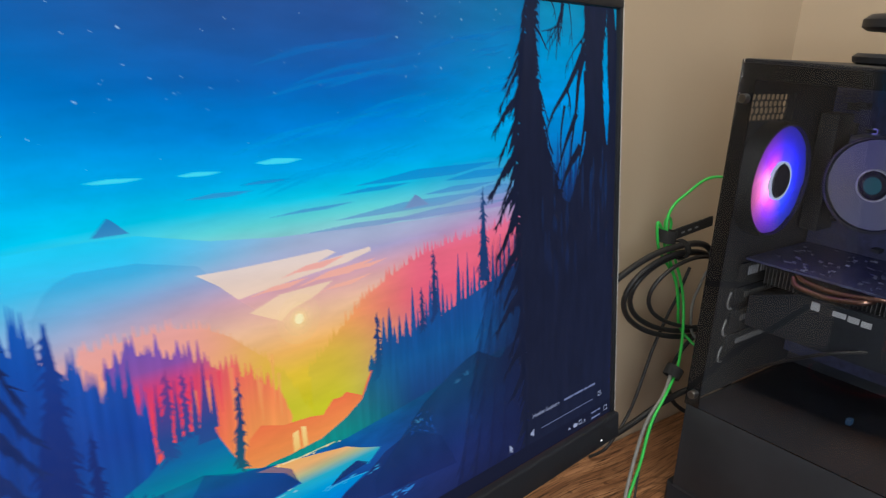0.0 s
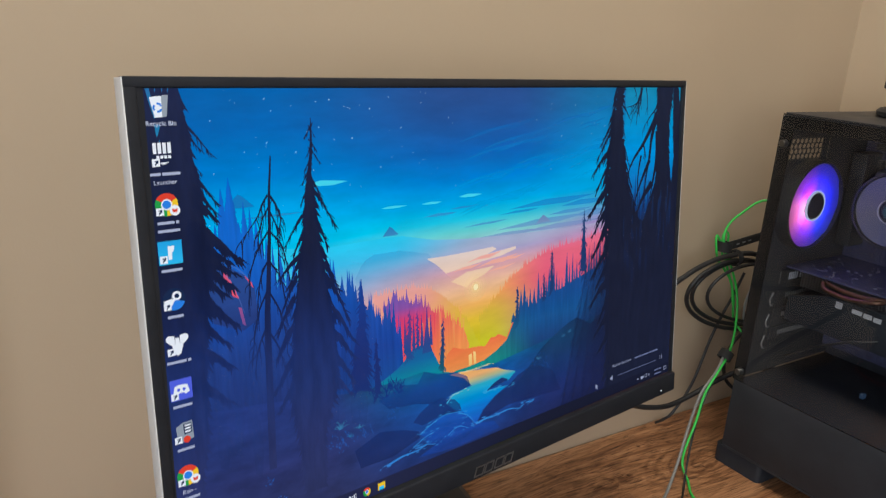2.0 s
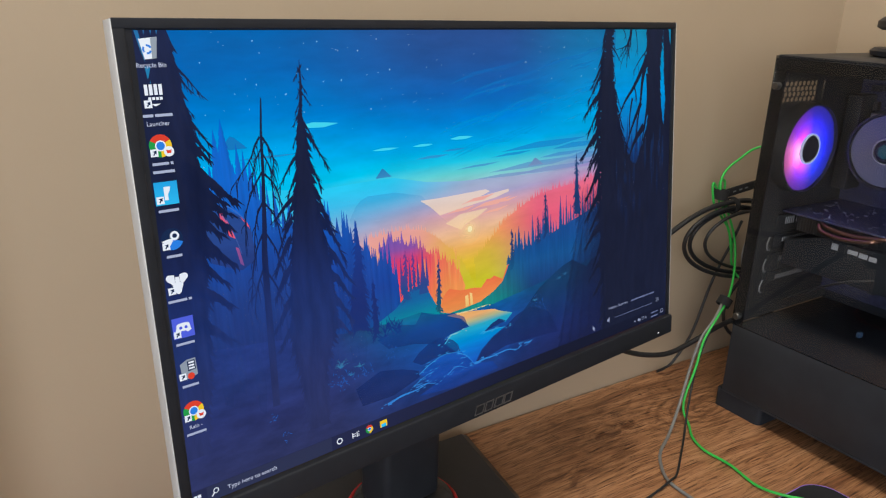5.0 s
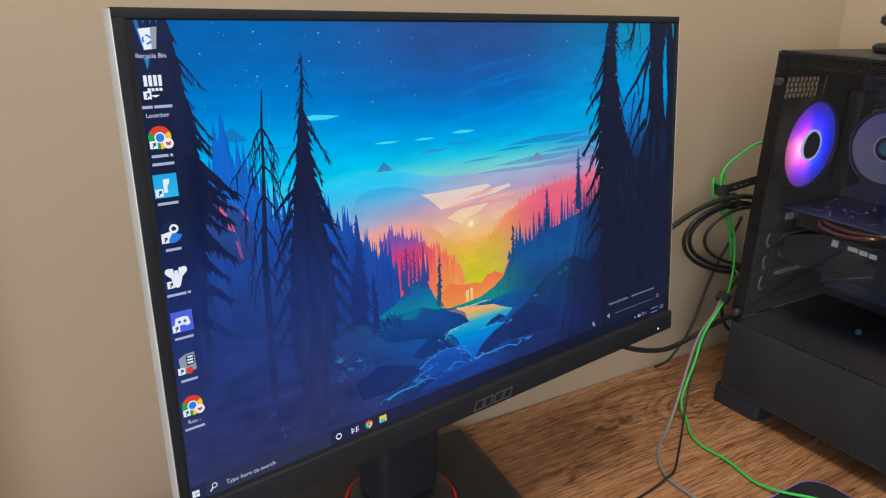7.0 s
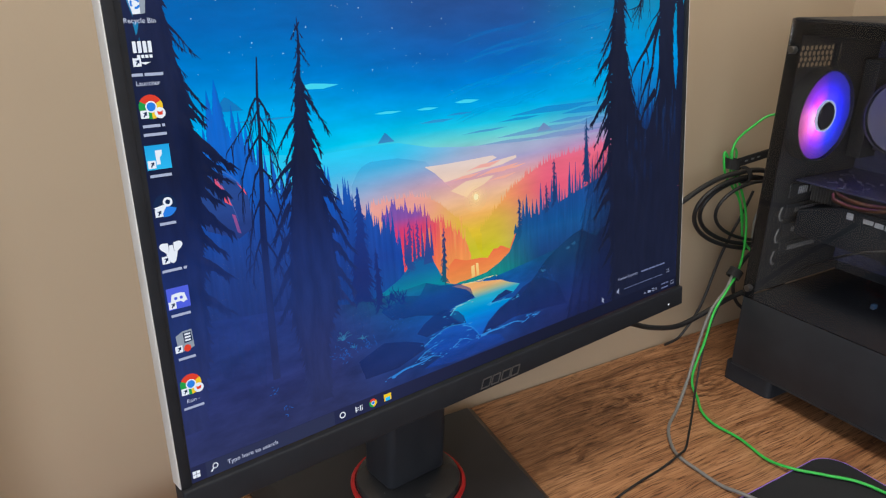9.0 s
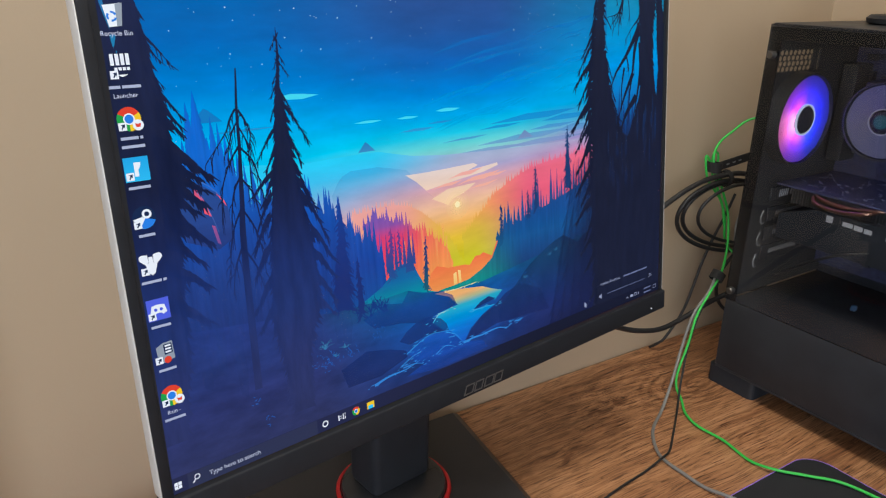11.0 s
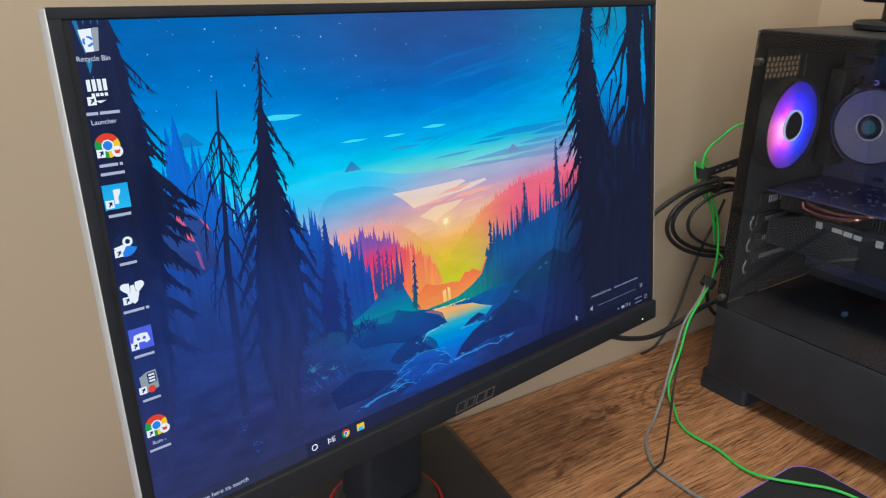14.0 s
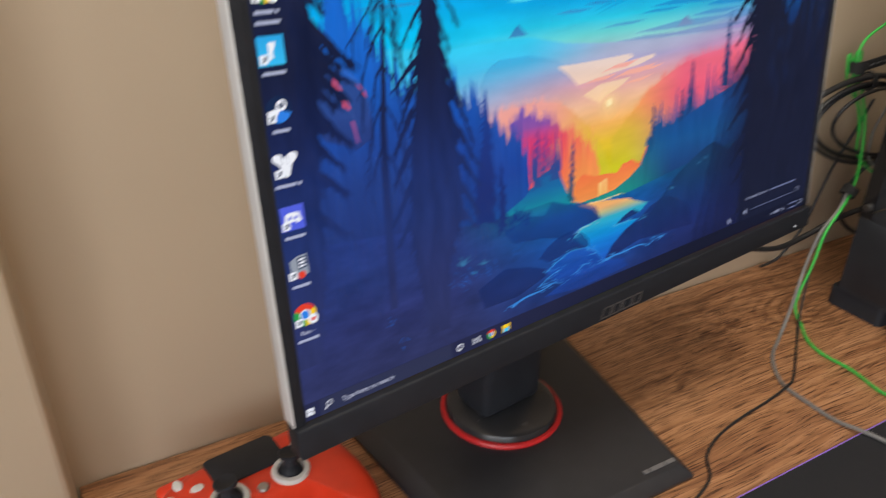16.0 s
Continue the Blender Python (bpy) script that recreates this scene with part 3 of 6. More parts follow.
layer_part("picture_cloud_band", bm, picture("picture_cloud_blue", [(0.25, "#1f86c4"), (0.36, "#5f9cc4"), (0.4, "#7f9cc4")], [(0.25, "#0c78cc"), (0.34, "#2088cc"), (0.37, "#5c94c8"), (0.4, "#8494c4")], alpha=0.75))
bm = bmesh.new()
for _ in range(26):
    x, y = R.uniform(960, 1480), R.uniform(90, 300)
    streak(bm, x, y + (1200 - x) * 0.12, R.uniform(50, 170), R.uniform(2, 7), 1, 0.2)
layer_part("picture_wisp", bm, picture("picture_wisp", [(0.1, "#1c70c0"), (0.25, "#189ce0")], alpha=0.28))
bm = bmesh.new()
for cx, top, w, base in ((619, 350, 26, 375), (1202, 384, 34, 408), (211, 229, 36, 260)):
    shape(bm, [(cx - w, base), (cx - w * 0.1, top), (cx + w * 0.15, top + 4), (cx + w, base)], 3)
layer_part("picture_far_peak", bm, picture("picture_peak_blue", [(0.2, "#1a78c0"), (0.33, "#1880bc"), (0.36, "#3894c8")], [(0.3, "#2c7cb0"), (0.38, "#7a92bc")]))
# cloud sea and distant mountain
bm = bmesh.new()
ridge(bm, [(0, 340), (200, 352), (423, 380), (584, 378), (654, 380), (763, 405), (882, 418), (1105, 430), (1300, 438), (1500, 440)], 470, 4)
layer_part("picture_cloud_sea", bm, picture("picture_sea", [(0.31, "#30ccf0"), (0.36, "#34ccf2"), (0.4, "#44c0ec"), (0.435, "#60b8e0")], [(0.355, "#84c8d8"), (0.385, "#9cb4d4"), (0.435, "#c4a4c0")], 0.32, 0.5, grain=0.08, fade=[(0.38, 1.0), (0.40, 0.9), (0.434, 0.0)]))
bm = bmesh.new()
ridge(bm, [(505, 470), (524, 440), (540, 426), (565, 417), (650, 419), (741, 440), (768, 466), (798, 503), (833, 530), (880, 560), (930, 600)], 640, 5)
layer_part("picture_mountain", bm, picture("picture_mountain_haze", [(0.38, "#3498d4"), (0.44, "#58a4d0"), (0.50, "#b0a0b8"), (0.56, "#e89c98")], [(0.4, "#7ca8d0"), (0.46, "#b4a4b8"), (0.52, "#e8a49c"), (0.58, "#f4a480")], 0.33, 0.47, fade=[(0.38, 0.5), (0.42, 0.34), (0.48, 0.16), (0.55, 0.0)], grain=0.1))
bm = bmesh.new()
shape(bm, [(736, 454), (798, 456), (880, 456), (983, 455), (1000, 463), (960, 474), (1078, 466), (1080, 474), (1020, 486), (940, 492), (880, 498), (804, 506), (770, 476)], 6)
shape(bm, [(822, 533), (880, 514), (990, 512), (950, 532), (900, 545), (880, 560)], 6)
layer_part("picture_bright_cloud", bm, picture("picture_cloud_cream", [(0.4, "#ecd6cc"), (0.46, "#f4d4b8"), (0.52, "#fcd09c")], alpha=0.85, grain=0.06))
bm = bmesh.new()
for x, y, half, h, tl in ((950, 480, 70, 5, 0.12), (880, 502, 60, 4, 0.1), (1000, 500, 90, 6, 0.12), (1010, 524, 70, 3, 0.12), (1060, 500, 60, 3, 0.1)):
    streak(bm, x, y, half, h, 7, tl)
layer_part("picture_pink_band_layer", bm, picture("picture_pink_band", [(0.4, "#f0a8a4"), (0.5, "#f4b098")]))
# sun
bm = bmesh.new()
shape(bm, [(914 + 9 * math.cos(i * 0.3927), 564 + 9 * math.sin(i * 0.3927)) for i in range(16)], 9)
layer_part("picture_sun", bm, picture("picture_sun_glow", [(0, "#ffecb4"), (1, "#ffecb4")]))
for k, (rr, al) in enumerate(((44, 0.10), (30, 0.12), (20, 0.18), (14, 0.3))):
    bm = bmesh.new()
    shape(bm, [(914 + rr * math.cos(i * 0.2618), 564 + rr * math.sin(i * 0.2618)) for i in range(24)], 7.2 + k * 0.22)
    layer_part("picture_sun_halo", bm, picture("picture_halo", [(0, "#ffdc94"), (1, "#ffdc94")], alpha=al))
# pink wooded hill on the far side, orange ridge, red firs
bm = bmesh.new()
line = [(930, 660), (1000, 606), (1075, 552), (1140, 526), (1210, 505), (1290, 494), (1400, 488), (1520, 470)]
ridge(bm, line, 780, 8)
fringe(bm, line, 8, R, 10, 6, 24, 6)
layer_part("picture_pink_hill", bm, picture("picture_pink", [(0.46, "#f49a70"), (0.54, "#f0a058"), (0.60, "#dcb83c"), (0.68, "#ccc424")], [(0.42, "#d87098"), (0.47, "#ec6880"), (0.54, "#e85c78"), (0.62, "#d06880"), (0.66, "#b06080")], 0.50, 0.64, grain=0.08))
bm = bmesh.new()
line = [(560, 530), (644, 524), (700, 528), (740, 538), (780, 560), (840, 612), (880, 655), (915, 720), (930, 745)]
ridge(bm, line, 800, 9.3)
fringe(bm, line, 9.3, R, 10, 4, 20, 6)
layer_part("picture_orange_ridge", bm, picture("picture_orange", [(0.47, "#e8a4a0"), (0.53, "#f0a08c"), (0.6, "#f0a058"), (0.68, "#e4bc40")], [(0.47, "#f0a868"), (0.58, "#e4b440"), (0.66, "#d0c42c")], 0.36, 0.46, grain=0.06))
bm = bmesh.new()
line = [(590, 560), (642, 552), (689, 574), (737, 594), (776, 622), (827, 650), (869, 684), (885, 735)]
ridge(bm, line, 800, 10)
fringe(bm, line, 10, R, 8, 4, 40, 7)
layer_part("picture_red_forest", bm, picture("picture_red", [(0.49, "#6c58b0"), (0.535, "#8c50a0"), (0.565, "#d83c70"), (0.62, "#f04258"), (0.68, "#f0584c"), (0.74, "#e07858")], [(0.5, "#f08068"), (0.58, "#f07058"), (0.64, "#f48850"), (0.7, "#f49c50")], 0.36, 0.43, grain=0.12, stretch=(260, 8)))
for nm, c, xs in (("picture_crimson_streak", "#e83058", (648, 760)), ("picture_amber_streak", "#f8a860", (700, 868))):
    bm = bmesh.new()
    for _ in range(16):
        x, y, h = R.uniform(*xs), R.uniform(610, 660), R.uniform(40, 90)
        w = R.uniform(2, 6)
        shape(bm, [(x - w, y), (x + w * 0.6, y), (x + 0.8, y + h), (x - 0.8, y + h)], 10.2)
    layer_part(nm, bm, picture(nm, [(0, c), (1, c)], alpha=0.4))
# orange rocks and waterfall
bm = bmesh.new()
ridge(bm, [(790, 770), (801, 744), (824, 727), (867, 742), (923, 746), (950, 752), (974, 730), (990, 732), (1005, 726), (1041, 744), (1056, 716), (1072, 690), (1090, 680)], 840, 11)
layer_part("picture_orange_bank", bm, picture("picture_rock_orange", [(0.64, "#e46450"), (0.68, "#ec7444"), (0.72, "#f08a48"), (0.76, "#e09450")], grain=0.1))
bm = bmesh.new()
shape(bm, [(884, 764), (896, 761), (898, 796), (884, 799)], 12)
shape(bm, [(902, 757), (912, 760), (914, 796), (904, 798)], 12)
layer_part("picture_waterfall", bm, picture("picture_falls", [(0.7, "#fcd488"), (0.75, "#f0b860")]))
# blue forests
bm = bmesh.new()
for x, t, h in ((168, 212, 22), (187, 190, 26), (218, 247, 18), (232, 262, 16), (245, 284, 16), (205, 290, 22), (150, 290, 22), (335, 385, 18), (362, 400, 18), (300, 366, 18), (268, 330, 18), (318, 400, 18), (350, 372, 12), (282, 352, 12), (256, 310, 12), (378, 420, 14), (140, 320, 18)):
    fir2(bm, x, t, t + 250, h * 1.25, 11, R)
ridge(bm, [(60, 470), (200, 450), (300, 470), (420, 500)], 820, 11)
layer_part("picture_far_forest", bm, picture("picture_fir_blue", [(0.18, "#1060c0"), (0.3, "#1868cc"), (0.4, "#1c5cbc"), (0.48, "#1f489c"), (0.57, "#213c82"), (0.7, "#233470")], grain=0.2, stretch=(220, 10)))
bm = bmesh.new()
line = [(380, 480), (470, 505), (540, 565), (575, 612), (618, 640), (632, 690), (648, 735), (690, 770)]
ridge(bm, line, 850, 12)
tops = [(385, 400), (430, 420), (472, 452), (530, 500), (570, 530), (622, 572), (645, 640)]
x = 386
while x < 640:
    fir2(bm, x, ridge_y(tops, x) + R.choice((-18, 0, 10, 26, 44)), ridge_y(line, x) + 30, R.uniform(6, 11), 12, R)
    x += R.uniform(4, 9)
layer_part("picture_blue_forest", bm, picture("picture_forest", [(0.36, "#186ccc"), (0.45, "#1850ac"), (0.55, "#183f94"), (0.66, "#1c387e"), (0.78, "#1c3c7c")], [(0.4, "#1c60b8"), (0.52, "#2452ac"), (0.62, "#1e449a"), (0.70, "#1a4c98"), (0.76, "#1860a0")], 0.2, 0.33, grain=0.22, stretch=(240, 10)))
bm = bmesh.new()
small_spruce(bm, 672, 585, 724, 17, 13.3, R, -8)
small_spruce(bm, 697, 592, 700, 7, 13.3, R)
ragged(bm, [(586, 730, 732), (640, 726, 735), (690, 718, 740), (720, 712, 748)], 13.3, R, 1, 3)
for x, t in ((684, 604), (712, 606), (744, 612), (655, 600)):
    fir2(bm, x, t, 700, 6, 13.3, R)
layer_part("picture_middle_forest", bm, picture("picture_mid_fir", [(0.53, "#8c3c80"), (0.58, "#5c3c88"), (0.64, "#2c488c"), (0.72, "#1c5890")]))
bm = bmesh.new()
small_spruce(bm, 788, 630, 790, 13, 14.2, R, -6)
layer_part("picture_lone_fir", bm, picture("picture_lone_fir_blue", [(0.58, "#343c74"), (0.66, "#26406c"), (0.74, "#1c6070")]))
bm = bmesh.new()
ridge(bm, [(560, 770), (631, 740), (660, 716), (681, 700), (701, 693), (721, 697), (746, 715), (768, 756), (788, 790), (830, 806)], 850, 13)
layer_part("picture_teal_hill", bm, picture("picture_teal", [(0.63, "#20589c"), (0.68, "#1868a0"), (0.73, "#148c9c"), (0.75, "#1c9c94"), (0.79, "#186890")], grain=0.1))
bm = bmesh.new()
line = [(790, 806), (840, 800), (875, 800), (944, 795), (1000, 775), (1040, 752), (1058, 722), (1075, 690), (1110, 680), (1180, 660), (1260, 640), (1340, 620), (1420, 600), (1560, 560)]
ridge(bm, line, 900, 13)
for x, t in ((1101, 605), (1116, 590), (1142, 610), (1160, 612), (1179, 564), (1204, 578), (1216, 596), (1240, 504), (1264, 575), (1312, 520), (1341, 524), (1362, 556), (1424, 520), (1450, 500), (1290, 600), (1480, 480), (1128, 630), (1150, 650), (1192, 610), (1228, 560), (1250, 540), (1276, 600), (1326, 560), (1352, 580), (1378, 560), (1408, 540), (1436, 540), (1464, 520), (1500, 500), (1068, 672)):
    fir2(bm, x, t, 700, R.uniform(8, 12), 13, R)
layer_part("picture_right_forest", bm, picture("picture_right_blue", [(0.5, "#20407c"), (0.62, "#1c5080"), (0.7, "#28787c"), (0.745, "#1c8c84"), (0.8, "#186c8c")], [(0.38, "#24447c"), (0.5, "#224684"), (0.6, "#1c4c8c"), (0.66, "#1a5490"), (0.72, "#1c447c"), (0.8, "#1c2c60")], 0.5, 0.62, grain=0.22, stretch=(200, 14)))
bm = bmesh.new()
small_spruce(bm, 1085, 593, 720, 12, 13.6, R)
small_spruce(bm, 1394, 389, 600, 22, 13.6, R)
small_spruce(bm, 1240, 500, 640, 12, 13.6, R)
small_spruce(bm, 1204, 570, 660, 9, 13.6, R)
layer_part("picture_right_fir", bm, picture("picture_right_fir_blue", [(0.36, "#1c4474"), (0.5, "#1e3868"), (0.6, "#203c70"), (0.66, "#1c5480")]))
# ground, river and rocks
bm = bmesh.new()
ridge(bm, [(0, 700), (250, 730), (480, 770), (600, 775), (716, 772), (767, 790), (831, 804), (900, 814), (1000, 815), (1150, 800), (1500, 760), (1920, 740)], 1080, 14)
layer_part("picture_ground", bm, picture("picture_ground_blue", [(0.66, "#24387c"), (0.76, "#273773"), (0.84, "#2b346a"), (0.92, "#2d3462"), (1, "#2f345c")], [(0.72, "#107090"), (0.765, "#12589c"), (0.83, "#184c98"), (0.9, "#1c428a"), (0.96, "#20346e"), (1, "#222a56")], 0.2, 0.40, far=[(0.72, "#144c78"), (0.80, "#1c3c78"), (0.88, "#20306c"), (1, "#1c224a")], u2=0.5, u3=0.66, grain=0.3, stretch=(26, 70), tilt=-8))
bm = bmesh.new()
shape(bm, [(809, 806), (860, 809), (920, 818), (997, 831), (1030, 846), (1079, 863), (1046, 886), (1018, 868), (985, 880), (952, 897), (1044, 900), (990, 920), (940, 950), (909, 988), (870, 945), (846, 935), (796, 890), (818, 868), (895, 862), (863, 829)], 15)
layer_part("picture_river", bm, picture("picture_water", [(0.745, "#e8a860"), (0.77, "#f0b070"), (0.785, "#b0b488"), (0.80, "#30a8c0"), (0.83, "#0c94d4"), (0.86, "#1478d0"), (0.9, "#1c5cbc")], grain=0.12, stretch=(20, 160)))
bm = bmesh.new()
shape(bm, [(698, 954), (740, 934), (781, 924), (858, 931), (905, 985), (985, 1000), (1010, 1030), (920, 1036), (820, 1036), (755, 1030), (690, 1022), (755, 1003), (722, 990), (717, 969)], 15)
layer_part("picture_lower_river", bm, picture("picture_deep_water", [(0.85, "#1c58b4"), (0.9, "#1c4ca8"), (0.96, "#1e3a84")], grain=0.25, stretch=(30, 160), alpha=0.85))
bm = bmesh.new()
for pts in ([(560, 812), (640, 790), (690, 800), (716, 774), (767, 792), (831, 805), (872, 826), (894, 860), (818, 868), (760, 880), (680, 862), (600, 850)],
            [(672, 912), (700, 888), (730, 872), (775, 866), (827, 886), (850, 906), (858, 929), (781, 923), (707, 931)],
            [(480, 930), (560, 905), (640, 920), (690, 945), (700, 966), (600, 990), (500, 985)],
            [(952, 895), (985, 877), (1018, 866), (1046, 884), (1000, 890)],
            [(915, 985), (940, 952), (990, 922), (1044, 903), (1090, 878), (1160, 858), (1250, 905), (1290, 980), (1180, 975), (1050, 968)]):
    shape(bm, [(x + R.uniform(-4, 4), y + R.uniform(-3, 3)) for x, y in pts], 16)
layer_part("picture_river_bank", bm, picture("picture_rock_blue", [(0.72, "#175088"), (0.76, "#173c84"), (0.82, "#18306e"), (0.88, "#1a2a60"), (0.93, "#1e2a5c")], [(0.78, "#1c2c60"), (0.86, "#1a2858"), (0.93, "#20285c")], 0.42, 0.5, alpha=0.74, grain=0.25, stretch=(30, 60)))
bm = bmesh.new()
for pts, w in (([(580, 1012), (630, 1001), (690, 1000), (740, 988)], 8), ([(680, 992), (720, 990), (752, 1001)], 4), ([(674, 984), (717, 969), (750, 960)], 3), ([(696, 955), (740, 935), (790, 923), (858, 930)], 3), ([(909, 988), (950, 981), (985, 983), (1050, 980), (1098, 990), (1118, 976)], 7),
               ([(796, 890), (822, 872), (860, 868)], 4), ([(952, 897), (1000, 896), (1044, 901)], 4), ([(857, 810), (900, 814), (960, 812)], 3), ([(846, 936), (880, 950), (905, 982)], 3), ([(1130, 980), (1150, 986), (1165, 980)], 4), ([(800, 988), (840, 975), (880, 990)], 3)):
    wire(bm, [(x, y + R.uniform(-2, 2)) for x, y in pts], w, 1.2, 17)
    for x, y in pts:
        for _ in range(3):
            streak(bm, x + R.uniform(-24, 24), y + R.uniform(-6, 6), R.uniform(3, 10), R.uniform(0.7, 1.6), 17, 0.08)
layer_part("picture_water_glint", bm, picture("picture_glint", [(0.75, "#fce0a0"), (0.79, "#c8d8b8"), (0.82, "#48b4e0"), (0.86, "#3c98e0"), (0.95, "#3c88e0")], alpha=0.8))
bm = bmesh.new()
ridge(bm, [(1060, 925), (1130, 868), (1201, 812), (1283, 773), (1330, 756), (1368, 748), (1440, 785), (1486, 760), (1560, 740), (1720, 720), (1920, 700)], 1000, 16.5)
layer_part("picture_dark_rock", bm, picture("picture_rock_dark", [(0.66, "#16345c"), (0.74, "#173a60"), (0.86, "#1a3064"), (0.93, "#1c285c")], [(0.66, "#1a2036"), (0.85, "#1a2038"), (1, "#1a1f38")], 0.66, 0.84, fade=[(0.68, 0.95), (0.78, 0.85), (0.86, 0.4), (0.925, 0.0)], grain=0.25, stretch=(60, 30)))
bm = bmesh.new()
for k in range(13):
    bx, ang = 612 + R.uniform(-40, 40), R.uniform(-0.9, 0.9)
    ln = R.uniform(28, 56)
    tx, ty = bx + ln * math.sin(ang), 812 - ln * math.cos(ang)
    stem = wire(bm, [(bx, 812), ((bx + tx) / 2 + R.uniform(-5, 5), (812 + ty) / 2), (tx, ty)], 3.4, 1.4, 17)
    for _ in range(5):
        sx, sy = stem[R.randrange(3, len(stem))]
        a = ang + R.choice((-0.9, 0.9)) * R.uniform(0.5, 1.1)
        wire(bm, [(sx, sy), (sx + 7 * math.sin(a), sy - 7 * math.cos(a)), (sx + 15 * math.sin(a * 0.7), sy - 15 * math.cos(a * 0.7))], 2.4, 1.0, 17, 2)
layer_part("picture_bare_bush", bm, picture("picture_bush_dark", [(0.68, "#173a7c"), (0.76, "#15307a")]))
bm = bmesh.new()
for cx, cy, n, ln in ((441, 858, 14, 30), (500, 872, 8, 16), (470, 888, 8, 14), (1300, 800, 6, 14), (1330, 792, 6, 14), (1180, 850, 8, 14)):
    for _ in range(n):
        a = R.uniform(-2.8, -0.3)
        l = ln * R.uniform(0.5, 1.0)
        px = cx + R.uniform(-5, 5)
        wire(bm, [(px, cy), (px + l * 0.5 * math.cos(a), cy + l * 0.7 * math.sin(a)), (px + l * math.cos(a) * 1.2, cy + l * 0.85 * math.sin(a))], 2.6, 0.7, 17, 2)
layer_part("picture_plants", bm, picture("picture_plant_teal", [(0.7, "#2c5c88"), (0.8, "#3c7ca8"), (0.84, "#24609c")], alpha=0.75))
bm = bmesh.new()
for cx, cy, sx, sy, n in ((440, 892, 40, 26, 46), (515, 886, 34, 18, 22), (350, 960, 16, 20, 12), (265, 985, 14, 16, 10), (240, 930, 20, 20, 8), (1200, 860, 60, 24, 24), (620, 870, 60, 30, 20)):
    for _ in range(n):
        x, y, a = R.gauss(cx, sx * 0.5), R.gauss(cy, sy * 0.5), R.uniform(0, 3.14)
        l = R.uniform(2, 6)
        shape(bm, [(x - l * math.cos(a), y - l * math.sin(a)), (x + 1.2 * math.sin(a), y - 1.2 * math.cos(a)), (x + l * math.cos(a), y + l * math.sin(a)), (x - 1.2 * math.sin(a), y + 1.2 * math.cos(a))], 17.2)
layer_part("picture_flowers", bm, picture("picture_flower_blue", [(0.75, "#2460b8"), (0.9, "#2c68c8")], alpha=0.7))
for k in range(5):
    bm = bmesh.new()
    ragged(bm, [(500, 1500 - 18 * k, 1600), (620, 1500 - 24 * k, 1600), (800, 1505 - 36 * k, 1600), (1056, 1505 - 52 * k, 1600)], 17.5 + 0.06 * k, R, 10, 40, 12, (-1,))
    layer_part("picture_wood_shade", bm, picture("picture_wood_shade", [(0.5, "#1a2444"), (1, "#1c2042")], fade=[(0.46, 0.0), (0.56, 0.26), (0.9, 0.32)]))
# tent by the left trees
bm = bmesh.new()
shape(bm, [(108, 338), (150, 372), (209, 411), (232, 440), (238, 520), (200, 540), (131, 510), (110, 430)], 12.5)
layer_part("picture_tent", bm, picture("picture_tent_blue", [(0.3, "#24509c"), (0.4, "#28488c"), (0.5, "#263c80")], grain=0.15))
bm = bmesh.new()
shape(bm, [(155, 384), (164, 392), (180, 425), (194, 464), (176, 452), (164, 420)], 12.8)
shape(bm, [(190, 482), (198, 486), (206, 530), (198, 524)], 12.8)
shape(bm, [(209, 413), (226, 432), (230, 446), (222, 434)], 12.8)
layer_part("picture_tent_edge", bm, picture("picture_tent_red", [(0.34, "#b05088"), (0.40, "#e8566c"), (0.43, "#e8566c"), (0.45, "#98508c"), (0.5, "#6c4c90")]))
bm = bmesh.new()
wire(bm, [(104, 330), (150, 366), (195, 395), (226, 430)], 2.2, 1.4, 12.9)
wire(bm, [(150, 372), (185, 440), (204, 500)], 1.8, 1.2, 12.9)
layer_part("picture_tent_line", bm, picture("picture_tent_pale", [(0.3, "#5c88d0"), (0.46, "#4c64b0")], alpha=0.8))
# haze between the trunks
bm = bmesh.new()
for _ in range(60):
    x, y, w, h = R.uniform(110, 560), R.uniform(520, 780), R.uniform(8, 30), R.uniform(60, 150)
    shape(bm, [(x - w * 0.4, y), (x + w * 0.4, y), (x + w * 0.7, y + h * 0.5), (x + w * 0.3, y + h), (x - w * 0.5, y + h * 0.9), (x - w * 0.7, y + h * 0.4)], 14.5)
layer_part("picture_haze", bm, picture("picture_haze_blue", [(0.45, "#2c58b0"), (0.6, "#2c4890"), (0.8, "#28386c")], alpha=0.13))
# near trees
NEAR = [(0, "#20284a"), (0.2, "#192140"), (0.35, "#151d3c"), (0.46, "#17234e"), (0.56, "#1c2d64"), (0.66, "#21326a"), (0.78, "#293366"), (1, "#2e335a")]
P_NEAR = picture("picture_near_tree", NEAR, [(0, "#1a2138"), (0.3, "#171c32"), (0.6, "#181d34"), (1, "#1a1f36")], 0.4, 0.8, grain=0.18, stretch=(140, 30))
RT = random.Random(21)
bm = bmesh.new()
ragged(bm, [(0, 0, 94), (47, 0, 99), (74, 0, 105), (124, 0, 108), (158, 0, 115), (187, 0, 121), (228, 0, 127), (270, 0, 124), (321, 0, 124), (370, 0, 134), (410, 0, 134), (440, 0, 122), (520, 0, 114), (640, 0, 104), (800, 0, 90), (960, 0, 60)], 18, RT, 4, 18, 7, (1,))
